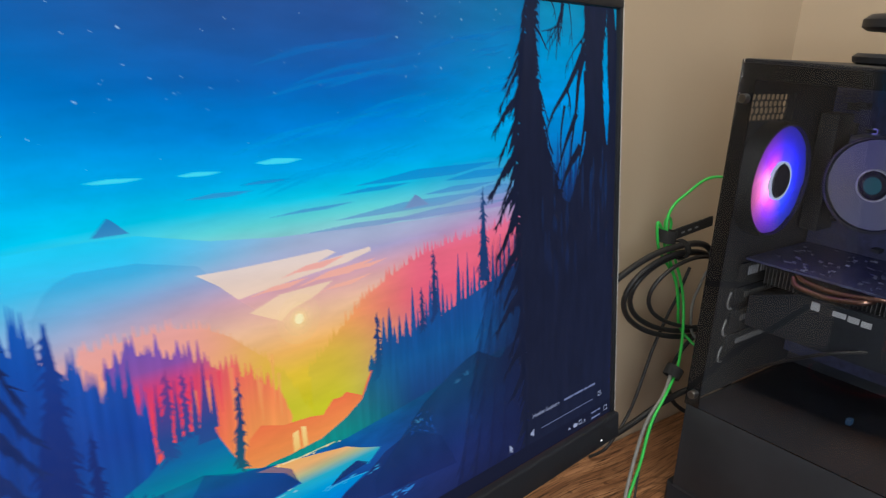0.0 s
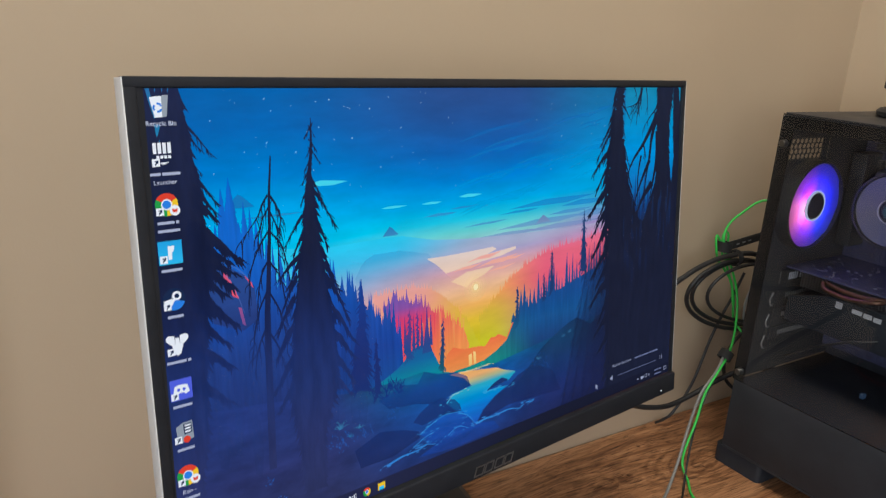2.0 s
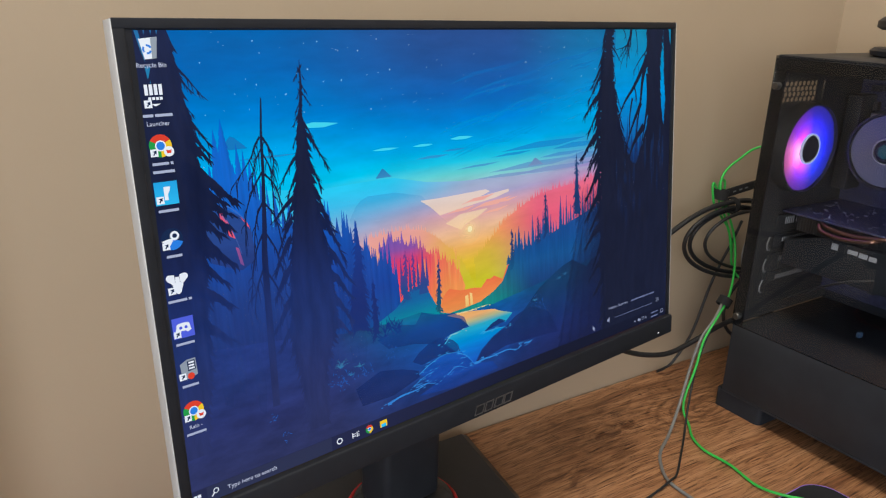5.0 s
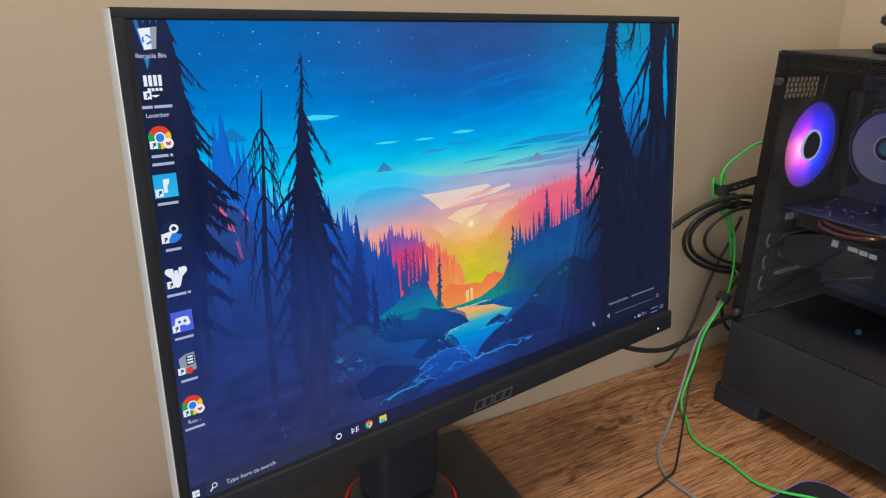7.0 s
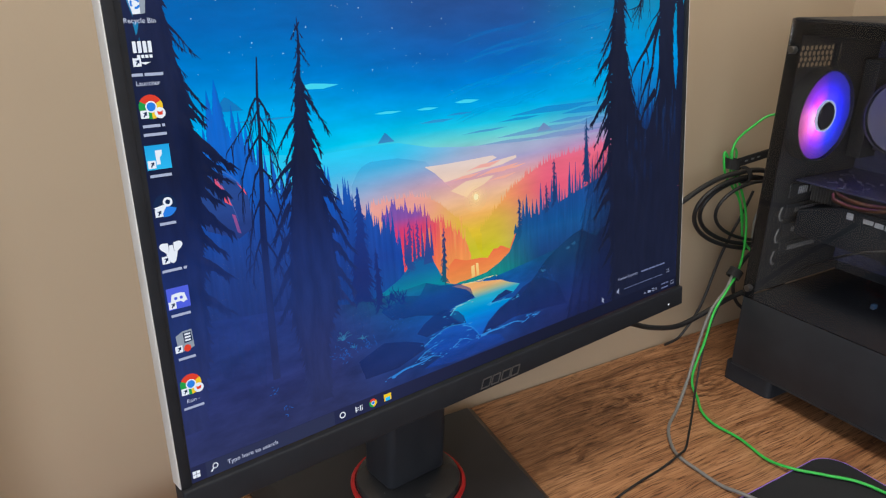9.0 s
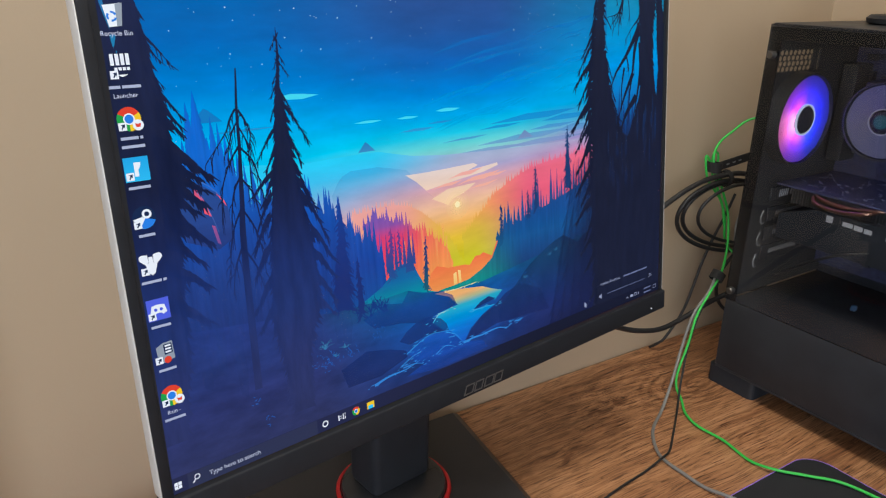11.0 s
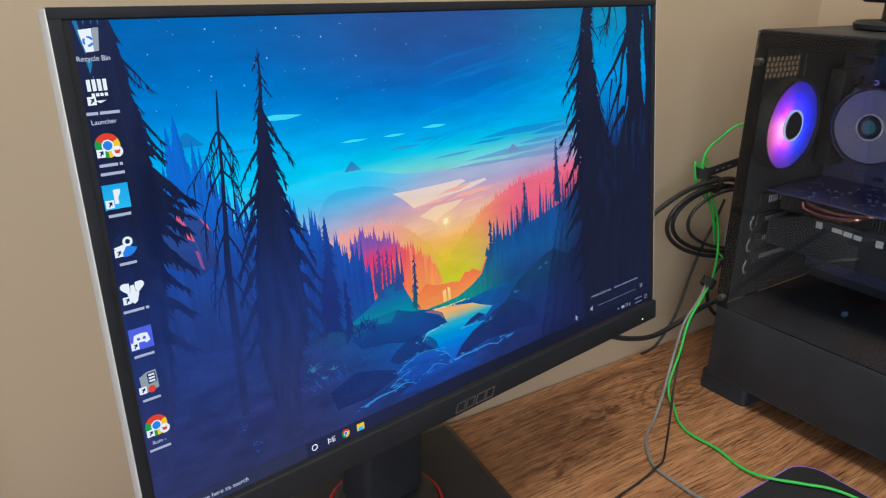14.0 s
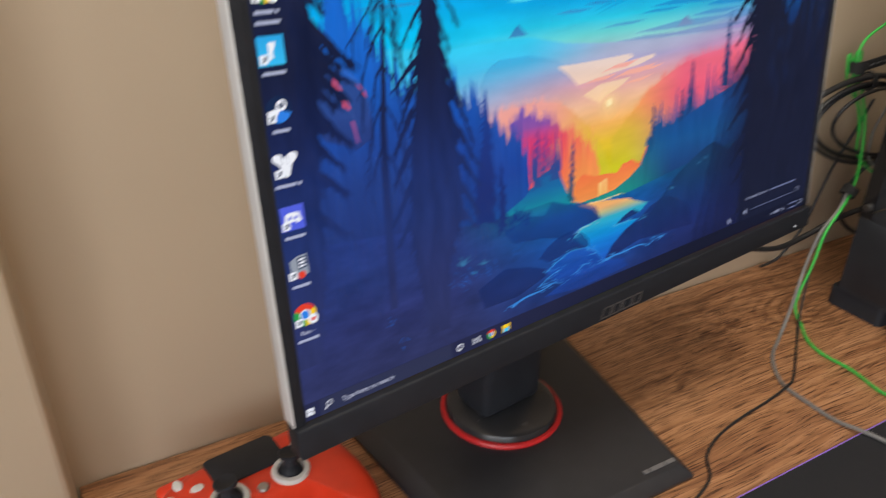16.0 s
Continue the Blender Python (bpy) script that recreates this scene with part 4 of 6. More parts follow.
for x, y, dx, dy, w in ((100, 66, 51, 69, 9), (104, 90, 26, 36, 6), (108, 140, 18, 34, 10), (116, 180, 44, 67, 13), (120, 214, 34, 50, 20), (118, 236, 38, 44, 22), (104, 290, 92, 80, 44), (100, 306, 60, 60, 40), (108, 330, 66, 44, 34), (104, 352, 80, 50, 34), (104, 372, 72, 56, 44), (100, 396, 60, 50, 40), (100, 420, 46, 60, 40), (100, 456, 84, 66, 38), (96, 500, 62, 60, 30), (90, 560, 80, 60, 34), (86, 640, 70, 60, 34)):
    bough(bm, x - 14, y - 6, dx + 14, dy + 6, w, 18, RT)
layer_part("picture_tree", bm, P_NEAR)
bm = bmesh.new()
shape(bm, [(28, 0), (36, 0), (44, 50), (42, 62), (34, 30)], 18.2)
shape(bm, [(40, 72), (52, 72), (46, 92), (43, 97)], 18.2)
shape(bm, [(47, 104), (49, 101), (47, 112)], 18.2)
for x in (46, 60, 72):
    shape(bm, [(x, 0), (x + 3, 0), (x + 1, 9)], 18.2)
layer_part("picture_sky_gap", bm, picture("picture_gap_teal", [(0, "#2c70a8"), (0.1, "#2484b4")]))
bm = bmesh.new()
ragged(bm, [(68, 396.5, 397.5), (110, 394, 399), (150, 390, 397), (190, 383, 392), (224, 377, 397), (280, 370, 399), (335, 364, 405), (385, 356, 408), (430, 346, 413), (475, 338, 420), (560, 326, 434), (660, 316, 442), (740, 306, 440), (800, 316, 412), (860, 330, 396), (1000, 336, 392)], 19, RT, 3, 16, 6)
for x, y, dx, dy, w in ((396, 84, -16, 29, 3), (397, 90, 9, 22, 3), (396, 122, 12, 20, 3), (394, 140, 22, 31, 3.5), (394, 134, -10, 20, 3), (390, 165, -14, 22, 4), (386, 186, -18, 32, 6), (392, 206, 26, 52, 11), (398, 236, 50, 86, 14), (378, 230, -16, 34, 10), (400, 300, 28, 80, 20), (366, 290, -49, 68, 11), (360, 340, -26, 44, 14), (352, 388, -60, 50, 15), (350, 396, -34, 66, 18), (416, 380, 22, 92, 24), (420, 420, 34, 70, 20), (424, 450, 54, 118, 24), (334, 440, -34, 70, 20), (326, 490, -40, 70, 24), (318, 560, -46, 76, 26), (440, 540, 50, 90, 28), (440, 600, 48, 70, 28), (444, 664, 42, 76, 28), (314, 640, -46, 70, 28), (310, 710, -36, 50, 24), (438, 720, 36, 44, 22)):
    bough(bm, x - math.copysign(7, dx), y - 6, dx + math.copysign(7, dx), dy + 6, w, 19, RT)
layer_part("picture_tree", bm, P_NEAR)
bm = bmesh.new()
wire(bm, [(290, 149), (287, 180), (281, 238), (277, 319)], 3, 8, 20)
wire(bm, [(277, 315), (266, 447), (257, 552), (248, 900)], 8, 20, 20)
for pts, w in (([(280, 236), (262, 258), (248, 282), (225, 312), (198, 346)], 5), ([(281, 238), (297, 262), (305, 292), (301, 314)], 6), ([(278, 262), (262, 290), (250, 330), (246, 366)], 4), ([(279, 270), (292, 310), (297, 360), (292, 400)], 4), ([(277, 318), (244, 356), (224, 410), (214, 470)], 5), ([(277, 322), (302, 356), (318, 404), (322, 456)], 5), ([(272, 380), (248, 420), (234, 480), (230, 548)], 5),
               ([(272, 388), (296, 430), (308, 490), (310, 550)], 5), ([(266, 450), (240, 500), (224, 560), (216, 610)], 5), ([(264, 456), (290, 510), (304, 570), (306, 620)], 5), ([(258, 540), (234, 590), (220, 650)], 6), ([(257, 546), (284, 600), (296, 660)], 6)):
    arm = wire(bm, [(x + RT.uniform(-3, 3), y) for x, y in pts], w, 1.6, 20, 5)
    sd = math.copysign(1, pts[-1][0] - pts[0][0])
    for k in range(2, len(arm), 1):
        if RT.random() < 0.72:
            sx, sy = arm[k]
            dx, dy = RT.uniform(-8, 16) * sd, RT.uniform(14, 52)
            wire(bm, [(sx, sy), (sx + dx * 0.8, sy + dy * 0.4), (sx + dx, sy + dy)], 3.0, 0.9, 20, 3)
layer_part("picture_bare_tree", bm, P_NEAR)
bm = bmesh.new()
ragged(bm, [(0, 1541, 1584), (86, 1532, 1580), (142, 1524, 1583), (232, 1512, 1600), (310, 1506, 1618), (389, 1502, 1650), (450, 1508, 1690), (520, 1512, 1800), (640, 1520, 1920), (760, 1530, 1920), (1056, 1545, 1920)], 20, RT, 13, 40, 8, (-1,))
for x, y, dx, dy, w in ((1540, 40, -16, 40, 6), (1532, 84, -28, 60, 8), (1528, 110, -58, 74, 14), (1522, 140, -66, 86, 16), (1518, 176, -30, 60, 14), (1514, 206, -82, 70, 22), (1512, 250, -60, 84, 20), (1510, 300, -40, 70, 18), (1510, 328, -94, 84, 26), (1508, 360, -50, 80, 20), (1508, 396, -70, 84, 22), (1505, 440, -40, 80, 20), (1505, 470, -66, 84, 26), (1512, 540, -70, 80, 30), (1516, 600, -54, 60, 26), (1518, 650, -84, 70, 30), (1520, 720, -40, 70, 26), (1524, 780, -60, 50, 24), (1530, 850, -50, 50, 24),
                        (1578, 30, 14, 40, 5), (1580, 60, 40, 44, 7), (1584, 120, 10, 44, 6), (1592, 190, 30, 70, 10), (1604, 250, 34, 80, 14), (1612, 310, 50, 90, 20)):
    bough(bm, x - math.copysign(8, dx), y - 6, dx + math.copysign(8, dx), dy + 6, w, 20, RT)
layer_part("picture_tree", bm, P_NEAR)
bm = bmesh.new()
ragged(bm, [(0, 1770, 1868), (120, 1778, 1850), (240, 1788, 1856), (330, 1780, 1876), (420, 1740, 1920), (520, 1680, 1920), (640, 1640, 1920)], 19, RT, 3, 14, 8)
ragged(bm, [(0, 1868, 1898), (60, 1872, 1912), (140, 1876, 1914), (240, 1888, 1918), (380, 1880, 1920), (430, 1870, 1920)], 19.1, RT, 2, 8, 8)
for pts, w in (([(1778, 40), (1766, 72), (1732, 100), (1697, 136)], 9), ([(1774, 90), (1755, 120), (1700, 190), (1640, 250), (1600, 330)], 26), ([(1770, 110), (1748, 170), (1738, 240), (1720, 330), (1716, 420)], 20), ([(1780, 150), (1782, 240), (1764, 330), (1740, 420)], 24), ([(1700, 190), (1712, 220), (1716, 240)], 8),
               ([(1676, 0), (1668, 40), (1640, 58), (1596, 66)], 7), ([(1674, 20), (1650, 60), (1611, 97)], 8), ([(1672, 30), (1655, 70), (1632, 97)], 6), ([(1676, 20), (1664, 60), (1655, 126)], 6), ([(1682, 0), (1674, 50), (1663, 84)], 8), ([(1704, 0), (1712, 30), (1717, 72)], 5), ([(1636, 0), (1646, 14), (1650, 26)], 5), ([(1600, 330), (1640, 380), (1660, 460)], 20), ([(1740, 250), (1690, 330), (1650, 420)], 18), ([(1760, 330), (1700, 390), (1660, 470)], 26), ([(1690, 230), (1676, 300), (1680, 400)], 10)):
    arm = wire(bm, pts, w, 1.6, 19.2, 5)
    for k in range(2, len(arm)):
        if RT.random() < 0.55:
            sx, sy = arm[k]
            dx, dy = RT.uniform(-14, 10), RT.uniform(10, 34)
            wire(bm, [(sx, sy), (sx + dx * 0.7, sy + dy * 0.5), (sx + dx, sy + dy)], 3.0, 0.9, 19.2, 2)
layer_part("picture_tree", bm, P_NEAR)
bm = bmesh.new()
small_spruce(bm, 520, 475, 770, 40, 18, RT, -12)
small_spruce(bm, 560, 640, 800, 16, 18, RT)
layer_part("picture_small_tree", bm, picture("picture_small_tree_blue", [(0.43, "#1c4498"), (0.55, "#1d357e"), (0.65, "#1e2f70"), (0.76, "#1c3474")]))
bm = bmesh.new()
for x, t, b in ((1640, 330, 640), (1664, 290, 640), (1690, 340, 640), (1716, 270, 640), (1740, 320, 640)):
    fir2(bm, x, t, b, 22, 18.5, RT)
layer_part("picture_back_tree", bm, picture("picture_back_tree_blue", [(0.26, "#1462a4"), (0.36, "#163a74"), (0.46, "#16203c")]))
bm = bmesh.new()
for _ in range(34):
    x, y, w, h = RT.uniform(1600, 1890), RT.uniform(330, 620), RT.uniform(3, 9), RT.uniform(40, 130)
    shape(bm, [(x - w * 0.3, y), (x + w * 0.3, y), (x + w, y + h * 0.6), (x, y + h), (x - w, y + h * 0.5)], 20.6)
layer_part("picture_trunk_haze", bm, picture("picture_trunk_haze_blue", [(0.3, "#2458a0"), (0.5, "#22386c"), (0.7, "#1e2444")], alpha=0.15))

# desktop icons and task bar
U_WHITE = picture("display_white", [(0, "#f2f4f8"), (1, "#e8eaf2")])
U_GREY = picture("display_grey", [(0, "#9aa2ac"), (1, "#8f97a4")])
U_BLUE = picture("display_blue", [(0, "#2f7fe0"), (1, "#2f7fe0")])
U_SKY = picture("display_sky_blue", [(0.25, "#1f8fd8"), (0.34, "#38bdf0")])
U_RED = picture("display_red", [(0, "#e0402c"), (1, "#e0402c")])
U_YEL = picture("display_yellow", [(0, "#f4c828"), (1, "#f4c828")])
U_GRN = picture("display_green", [(0, "#2a9c48"), (1, "#2a9c48")])
U_NAVY = picture("display_navy", [(0, "#14284c"), (1, "#14284c")])
U_VIOL = picture("display_violet_blue", [(0, "#5a68e0"), (1, "#4c5cd8")])
U_TXT = picture("display_text", [(0, "#d8dcec"), (1, "#c8cce0")])
U_CAP = picture("display_caption", [(0, "#b4bad0"), (1, "#a8aec8")])
U_SOFT = picture("display_soft_text", [(0, "#9aa0bc"), (1, "#9aa0bc")])
U_DIM = picture("display_dim_text", [(0, "#6f779c"), (1, "#6f779c")])
U_BAR = picture("display_search_box", [(0.9, "#2c3150"), (1, "#2e3350")])
U_TASK = picture("display_task_bar", [(0.95, "#262a4c"), (1, "#25294a")], [(0.95, "#161a30"), (1, "#15192e")], 0.1, 0.7)
UI = [U_WHITE, U_GREY, U_BLUE, U_SKY, U_RED, U_YEL, U_GRN, U_NAVY, U_VIOL]


def circ(bm, x, y, r, layer, mat, a0=0, a1=360, n=28, inner=0.0):
    for i in range(n):
        a, b = radians(a0 + (a1 - a0) * i / n), radians(a0 + (a1 - a0) * (i + 1) / n)
        p = [(x + r * math.cos(a), y + r * math.sin(a)), (x + r * math.cos(b), y + r * math.sin(b))]
        q = [(x + inner * math.cos(b), y + inner * math.sin(b)), (x + inner * math.cos(a), y + inner * math.sin(a))]
        shape(bm, p + (q if inner else [(x, y)]), layer, mat)


def quad(bm, x0, y0, x1, y1, layer, mat=0, skew=0):
    shape(bm, [(x0 + skew, y0), (x1 + skew, y0), (x1, y1), (x0, y1)], layer, mat)


def arrow_badge(bm, x, y):
    quad(bm, x - 23, y + 6, x - 7, y + 22, 27, 0)
    shape(bm, [(x - 18, y + 18), (x - 15, y + 13), (x - 19, y + 11), (x - 10, y + 9), (x - 11, y + 17), (x - 13, y + 15), (x - 16, y + 20)], 28, 7)


def wheel(bm, x, y, r):
    circ(bm, x, y, r, 23, 4, 210, 330)
    circ(bm, x, y, r, 23, 5, 330, 450)
    circ(bm, x, y, r, 23, 6, 90, 210)
    circ(bm, x, y, r * 0.48, 24, 0)
    circ(bm, x, y, r * 0.37, 25, 2)


def wtext(text, x, y, size, mat=U_TXT, label=""):
    m = pose(x * PX, 0.0002 - 28 * 0.00007, -y * PX, 90, 0, 0)
    return letters(text, size * PX, panel, mat, m, "caption", label)


def bars(words, x, y, h, name="caption_strip", mat=U_CAP, layer=26):
    """Centred plain bars, one for each word, by the words' widths."""
    gap = h * 0.45
    total = sum(words) + gap * (len(words) - 1)
    bm = bmesh.new()
    cx = x - total / 2
    for w in words:
        quad(bm, cx, y - h * 0.42, cx + w, y + h * 0.36, layer)
        cx += w + gap
    return part(name, bm, mat, panel, "", False)


ICONS = [33 + 101 * k for k in range(9)]
COLUMN = [52.5 - 1.15 * k for k in range(9)]
for k, iy in enumerate(ICONS):
    bm = bmesh.new()
    x, y = COLUMN[k], iy
    if k == 0:
        shape(bm, [(x - 18, y - 16), (x + 20, y - 20), (x + 14, y + 23), (x - 10, y + 25)], 23, 0)
        shape(bm, [(x + 6, y - 18), (x + 20, y - 20), (x + 14, y + 23), (x + 5, y + 24)], 24, 1)
        for a in (20, 140, 260):
            circ(bm, x - 3, y + 5, 10, 25, 2, a, a + 80, 8, 6)
    elif k == 1:
        for i in range(4):
            quad(bm, x - 19 + i * 10, y - 26, x - 12 + i * 10, y - 4, 23, 0)
        for i in range(4):
            quad(bm, x - 13 + i * 8, y, x - 7 + i * 8, y + 6, 23, 0)
        shape(bm, [(x - 10, y + 14), (x + 12, y + 14), (x + 1, y + 19)], 23, 0)
        arrow_badge(bm, x, y)
    elif k in (2, 8):
        wheel(bm, x, y, 24)
        circ(bm, x + 16, y + 13, 11, 26, 0)
        shape(bm, [(x + 10, y + 9), (x + 16, y + 11), (x + 22, y + 9), (x + 20, y + 17), (x + 12, y + 17)], 27, 4)
        arrow_badge(bm, x, y)
    elif k == 3:
        quad(bm, x - 25, y - 25, x + 25, y + 25, 23, 3)
        quad(bm, x - 5, y - 14, x + 3, y + 15, 24, 0)
        shape(bm, [(x + 3, y - 14), (x + 9, y - 14), (x + 8, y - 6), (x + 3, y + 2)], 24, 0)
        arrow_badge(bm, x, y)
    elif k == 4:
        circ(bm, x, y, 24, 23, 7)
        circ(bm, x, y, 24, 23.4, 2, 20, 150)
        circ(bm, x + 6, y - 7, 10, 24, 0, inner=5)
        shape(bm, [(x - 24, y + 2), (x - 4, y - 2), (x + 2, y + 2), (x - 6, y + 14), (x - 12, y + 13)], 24, 0)
        arrow_badge(bm, x, y)
    elif k == 5:
        for s in (-1, 1):
            circ(bm, x + s * 17, y - 15, 7.5, 23, 0, n=14)
            shape(bm, [(x + s * 6, y - 21), (x + s * 17, y - 22.5), (x + s * 23, y - 10), (x + s * 10, y + 2), (x + s * 5, y - 6)], 23.1, 0)
        shape(bm, [(x - 4, y - 16), (x + 4, y - 16), (x + 5, y - 4), (x + 12, y + 2), (x + 6, y + 20), (x, y + 24), (x - 6, y + 20), (x - 12, y + 2), (x - 5, y - 4)], 23.2, 0)
        arrow_badge(bm, x, y)
    elif k == 6:
        quad(bm, x - 24, y - 24, x + 24, y + 24, 23, 8)
        shape(bm, [(x - 18, y + 8), (x - 14, y - 9), (x - 5, y - 11), (x + 5, y - 11), (x + 14, y - 9), (x + 18, y + 8), (x + 9, y + 12), (x + 5, y + 8), (x - 5, y + 8), (x - 9, y + 12)], 24, 0)
        for s in (-1, 1):
            circ(bm, x + s * 6, y, 3.6, 25, 8, n=10)
        arrow_badge(bm, x, y)
    elif k == 7:
        shape(bm, [(x - 18, y - 16), (x - 2, y - 24), (x + 18, y - 25), (x + 20, y + 16), (x - 2, y + 22), (x - 16, y + 20)], 23, 1)
        shape(bm, [(x - 2, y - 20), (x + 16, y - 21), (x + 17, y + 2), (x - 1, y + 4)], 23.5, 7)
        for j in range(3):
            quad(bm, x + 1, y - 18 + j * 7, x + 14, y - 14 + j * 7, 24, 0)
        circ(bm, x + 4, y + 16, 8, 25, 4)
        arrow_badge(bm, x, y)
    part("desktop_icon", bm, UI, panel, "", False)
wtext("Recycle Bin", COLUMN[0] + 1, ICONS[0] + 37, 13.5, label="white icon caption reading Recycle Bin")
for k, rows in ((1, ([25, 37],)), (2, ([35, 6], [46])), (3, ([44],)), (4, ([34],)), (5, ([42, 7],)), (6, ([42],)), (7, ([38],)), (8, ([], [46]))):
    for j, ws in enumerate(rows):
        if ws:
            bars(ws, COLUMN[k], ICONS[k] + 38 + 17 * j, 7.5)
wtext("Launcher", COLUMN[1], ICONS[1] + 55, 13, label="white icon caption reading Launcher")
wtext("Rain -", COLUMN[8], ICONS[8] + 38, 13, label="white icon caption reading Rain")
bm = bmesh.new()
quad(bm, 0, 1040, 1920, 1080, 21)
layer_part("task_bar", bm, U_TASK)
bm = bmesh.new()
quad(bm, 48, 1041, 392, 1080, 22)
layer_part("search_box", bm, U_BAR)
wtext("Type here to search", 164, 1061, 16, label="search box text reading Type here to search")
bm = bmesh.new()
for dx in (0, 9):
    for dy in (0, 9):
        quad(bm, 16 + dx, 1052 + dy, 24 + dx, 1060 + dy, 23)
circ(bm, 70, 1057, 7, 23, 0, inner=5)
shape(bm, [(64, 1061), (66, 1063), (60, 1070), (58, 1068)], 23)
circ(bm, 416, 1060, 9, 23, 0, inner=6)
for a, b, c, d in ((456, 1052, 459, 1068), (470, 1052, 473, 1068), (456, 1056, 467, 1058), (456, 1062, 467, 1064), (476, 1052, 478, 1056), (476, 1059, 478, 1068)):
    quad(bm, a, b, c, d, 23)
layer_part("task_bar_symbols", bm, UI)
bm = bmesh.new()
wheel(bm, 512, 1060, 12)
layer_part("task_bar_icon", bm, UI)
bm = bmesh.new()
quad(bm, 548, 1050, 572, 1070, 23, 5)
quad(bm, 552, 1060, 568, 1070, 24, 3)
layer_part("task_bar_icon", bm, UI)
# volume read-out and tray
wtext("Headset Earphone", 1618, 970, 15, U_SOFT, label="volume read-out reading Headset Earphone")
bars([42, 42, 16, 34], 1768, 971, 7, mat=U_DIM)
wtext("25", 1862, 1006, 20, U_SOFT)
bm = bmesh.new()
quad(bm, 1600, 1012, 1830, 1014, 23)
layer_part("volume_slider", bm, U_DIM)
bm = bmesh.new()
shape(bm, [(1556, 1010), (1562, 1010), (1569, 1003), (1569, 1025), (1562, 1018), (1556, 1018)], 23)
shape(bm, [(1474, 1012), (1474, 1032), (1479, 1028), (1483, 1035), (1486, 1033), (1482, 1026), (1488, 1026)], 23)
shape(bm, [(1716, 1062), (1722, 1056), (1728, 1062), (1726, 1064), (1722, 1060), (1718, 1064)], 23)
circ(bm, 1746, 1060, 6, 23, 0)
circ(bm, 1754, 1061, 5, 23, 0)
for a, b, c, d in ((1766, 1053, 1780, 1055), (1766, 1063, 1780, 1065), (1766, 1053, 1768, 1065), (1778, 1053, 1780, 1065), (1790, 1056, 1794, 1066)):
    quad(bm, a, b, c, d, 23)
for a, b, c, d in ((1886, 1052, 1904, 1054), (1886, 1064, 1904, 1066), (1886, 1052, 1888, 1066), (1902, 1052, 1904, 1066)):
    quad(bm, a, b, c, d, 23)
layer_part("tray_symbols", bm, U_SOFT)
bars([26, 16], 1846, 1052, 6, "clock_strip", U_DIM)
bars([44], 1846, 1068, 6, "clock_strip", U_DIM)

# maker's mark as plain slanted strokes, and the power light
bm = bmesh.new()
lean_mark = Matrix(((1, 0, 0.4, 0.3105 * 0.4), (0, 1, 0, 0), (0, 0, 1, 0), (0, 0, 0, 1)))
for i, w in enumerate((0.0100, 0.0092, 0.0104, 0.0094)):
    x0 = 0.2435 + 0.0113 * i
    for a, b, c, d in ((x0, x0 + w, -0.3147, -0.3137), (x0, x0 + w, -0.3073, -0.3063), (x0, x0 + 0.001, -0.3137, -0.3073), (x0 + w - 0.001, x0 + w, -0.3137, -0.3073)):
        box(bm, (a, -0.0070, c), (b, -0.0064, d), 0, 1, 0, lean_mark)
part("maker_mark", bm, M_CHROME, monitor, "small metallic maker's mark", False)
part("power_light", lathe(bmesh.new(), [(0, 0.0005), (0.0007, 0.0004), (0.0009, 0)], pose(0.5075, -0.0064, -0.3115, 90, 0, 0), 16), M_LED, monitor, "tiny white power light")

# stand: the neck and foot keep square to the wall
INV = SCREEN.inverted()


def stand_part(name, bm, mat, label=""):
    ob = part(name, bm, mat, monitor, label)
    ob.data.transform(INV)
    return ob


def foot_outline(front, back, y0, y1, cx):
    return [(cx - front, y0), (cx + front, y0), (cx + back, y1), (cx - back, y1)]


bm = bmesh.new()
low, high = foot_outline(0.113, 0.145, -0.254, -0.012, 0.2475), foot_outline(0.101, 0.129, -0.246, -0.020, 0.2490)
rings = [[bm.verts.new((x, y, DESK + z)) for x, y in o] for o, z in ((low, 0.001), (low, 0.005), (high, 0.016))]
bm.faces.new(list(reversed(rings[0])))
bm.faces.new(rings[2])
for ra, rb in zip(rings, rings[1:]):
    for i in range(4):
        bm.faces.new((ra[i], ra[(i + 1) % 4], rb[(i + 1) % 4], rb[i]))
bmesh.ops.bevel(bm, geom=bm.edges[:], offset=0.0012, segments=2, profile=0.5, affect="EDGES")
stand_part("base_plate", bm, M_BASE, "black trapezoid foot plate with a sloped edge")
CX, CY = 0.2485, -0.104
ZB = DESK + 0.016
stand_part("turntable", lathe(bmesh.new(), [(0, 0.012), (0.046, 0.012), (0.053, 0.009), (0.0555, 0.004), (0.0555, -0.001), (0, -0.001)], pose(CX, CY, ZB), 64), M_SHEEN, "glossy black turntable")
stand_part("red_ring", lathe(bmesh.new(), [(0.0555, 0.0), (0.0595, 0.0), (0.0600, 0.002), (0.0585, 0.0042), (0.0560, 0.0046), (0.0553, 0.003)], pose(CX, CY, ZB), 72, 0, True), M_RED, "red ring round the turntable")
neck = pose(CX, CY, 0, 0, 0, YAW)
bm = bmesh.new()
box(bm, (-0.036, -0.018, ZB + 0.011), (0.036, 0.030, 1.12), 0.008, 3, 0, neck)
stand_part("neck", bm, M_BLACK)
bm = bmesh.new()
box(bm, (-0.05, -0.085, 1.02), (0.05, -0.01, 1.12), 0.006, 2, 0, neck)
stand_part("tilt_head", bm, M_BLACK)
bm = bmesh.new()
for i, w in enumerate((0.006, 0.016, 0.010)):
    x0 = 0.312 + (0, 0.008, 0.026)[i]
    box(bm, (x0, -0.2405, DESK + 0.0155), (x0 + w, -0.2365, DESK + 0.0168))
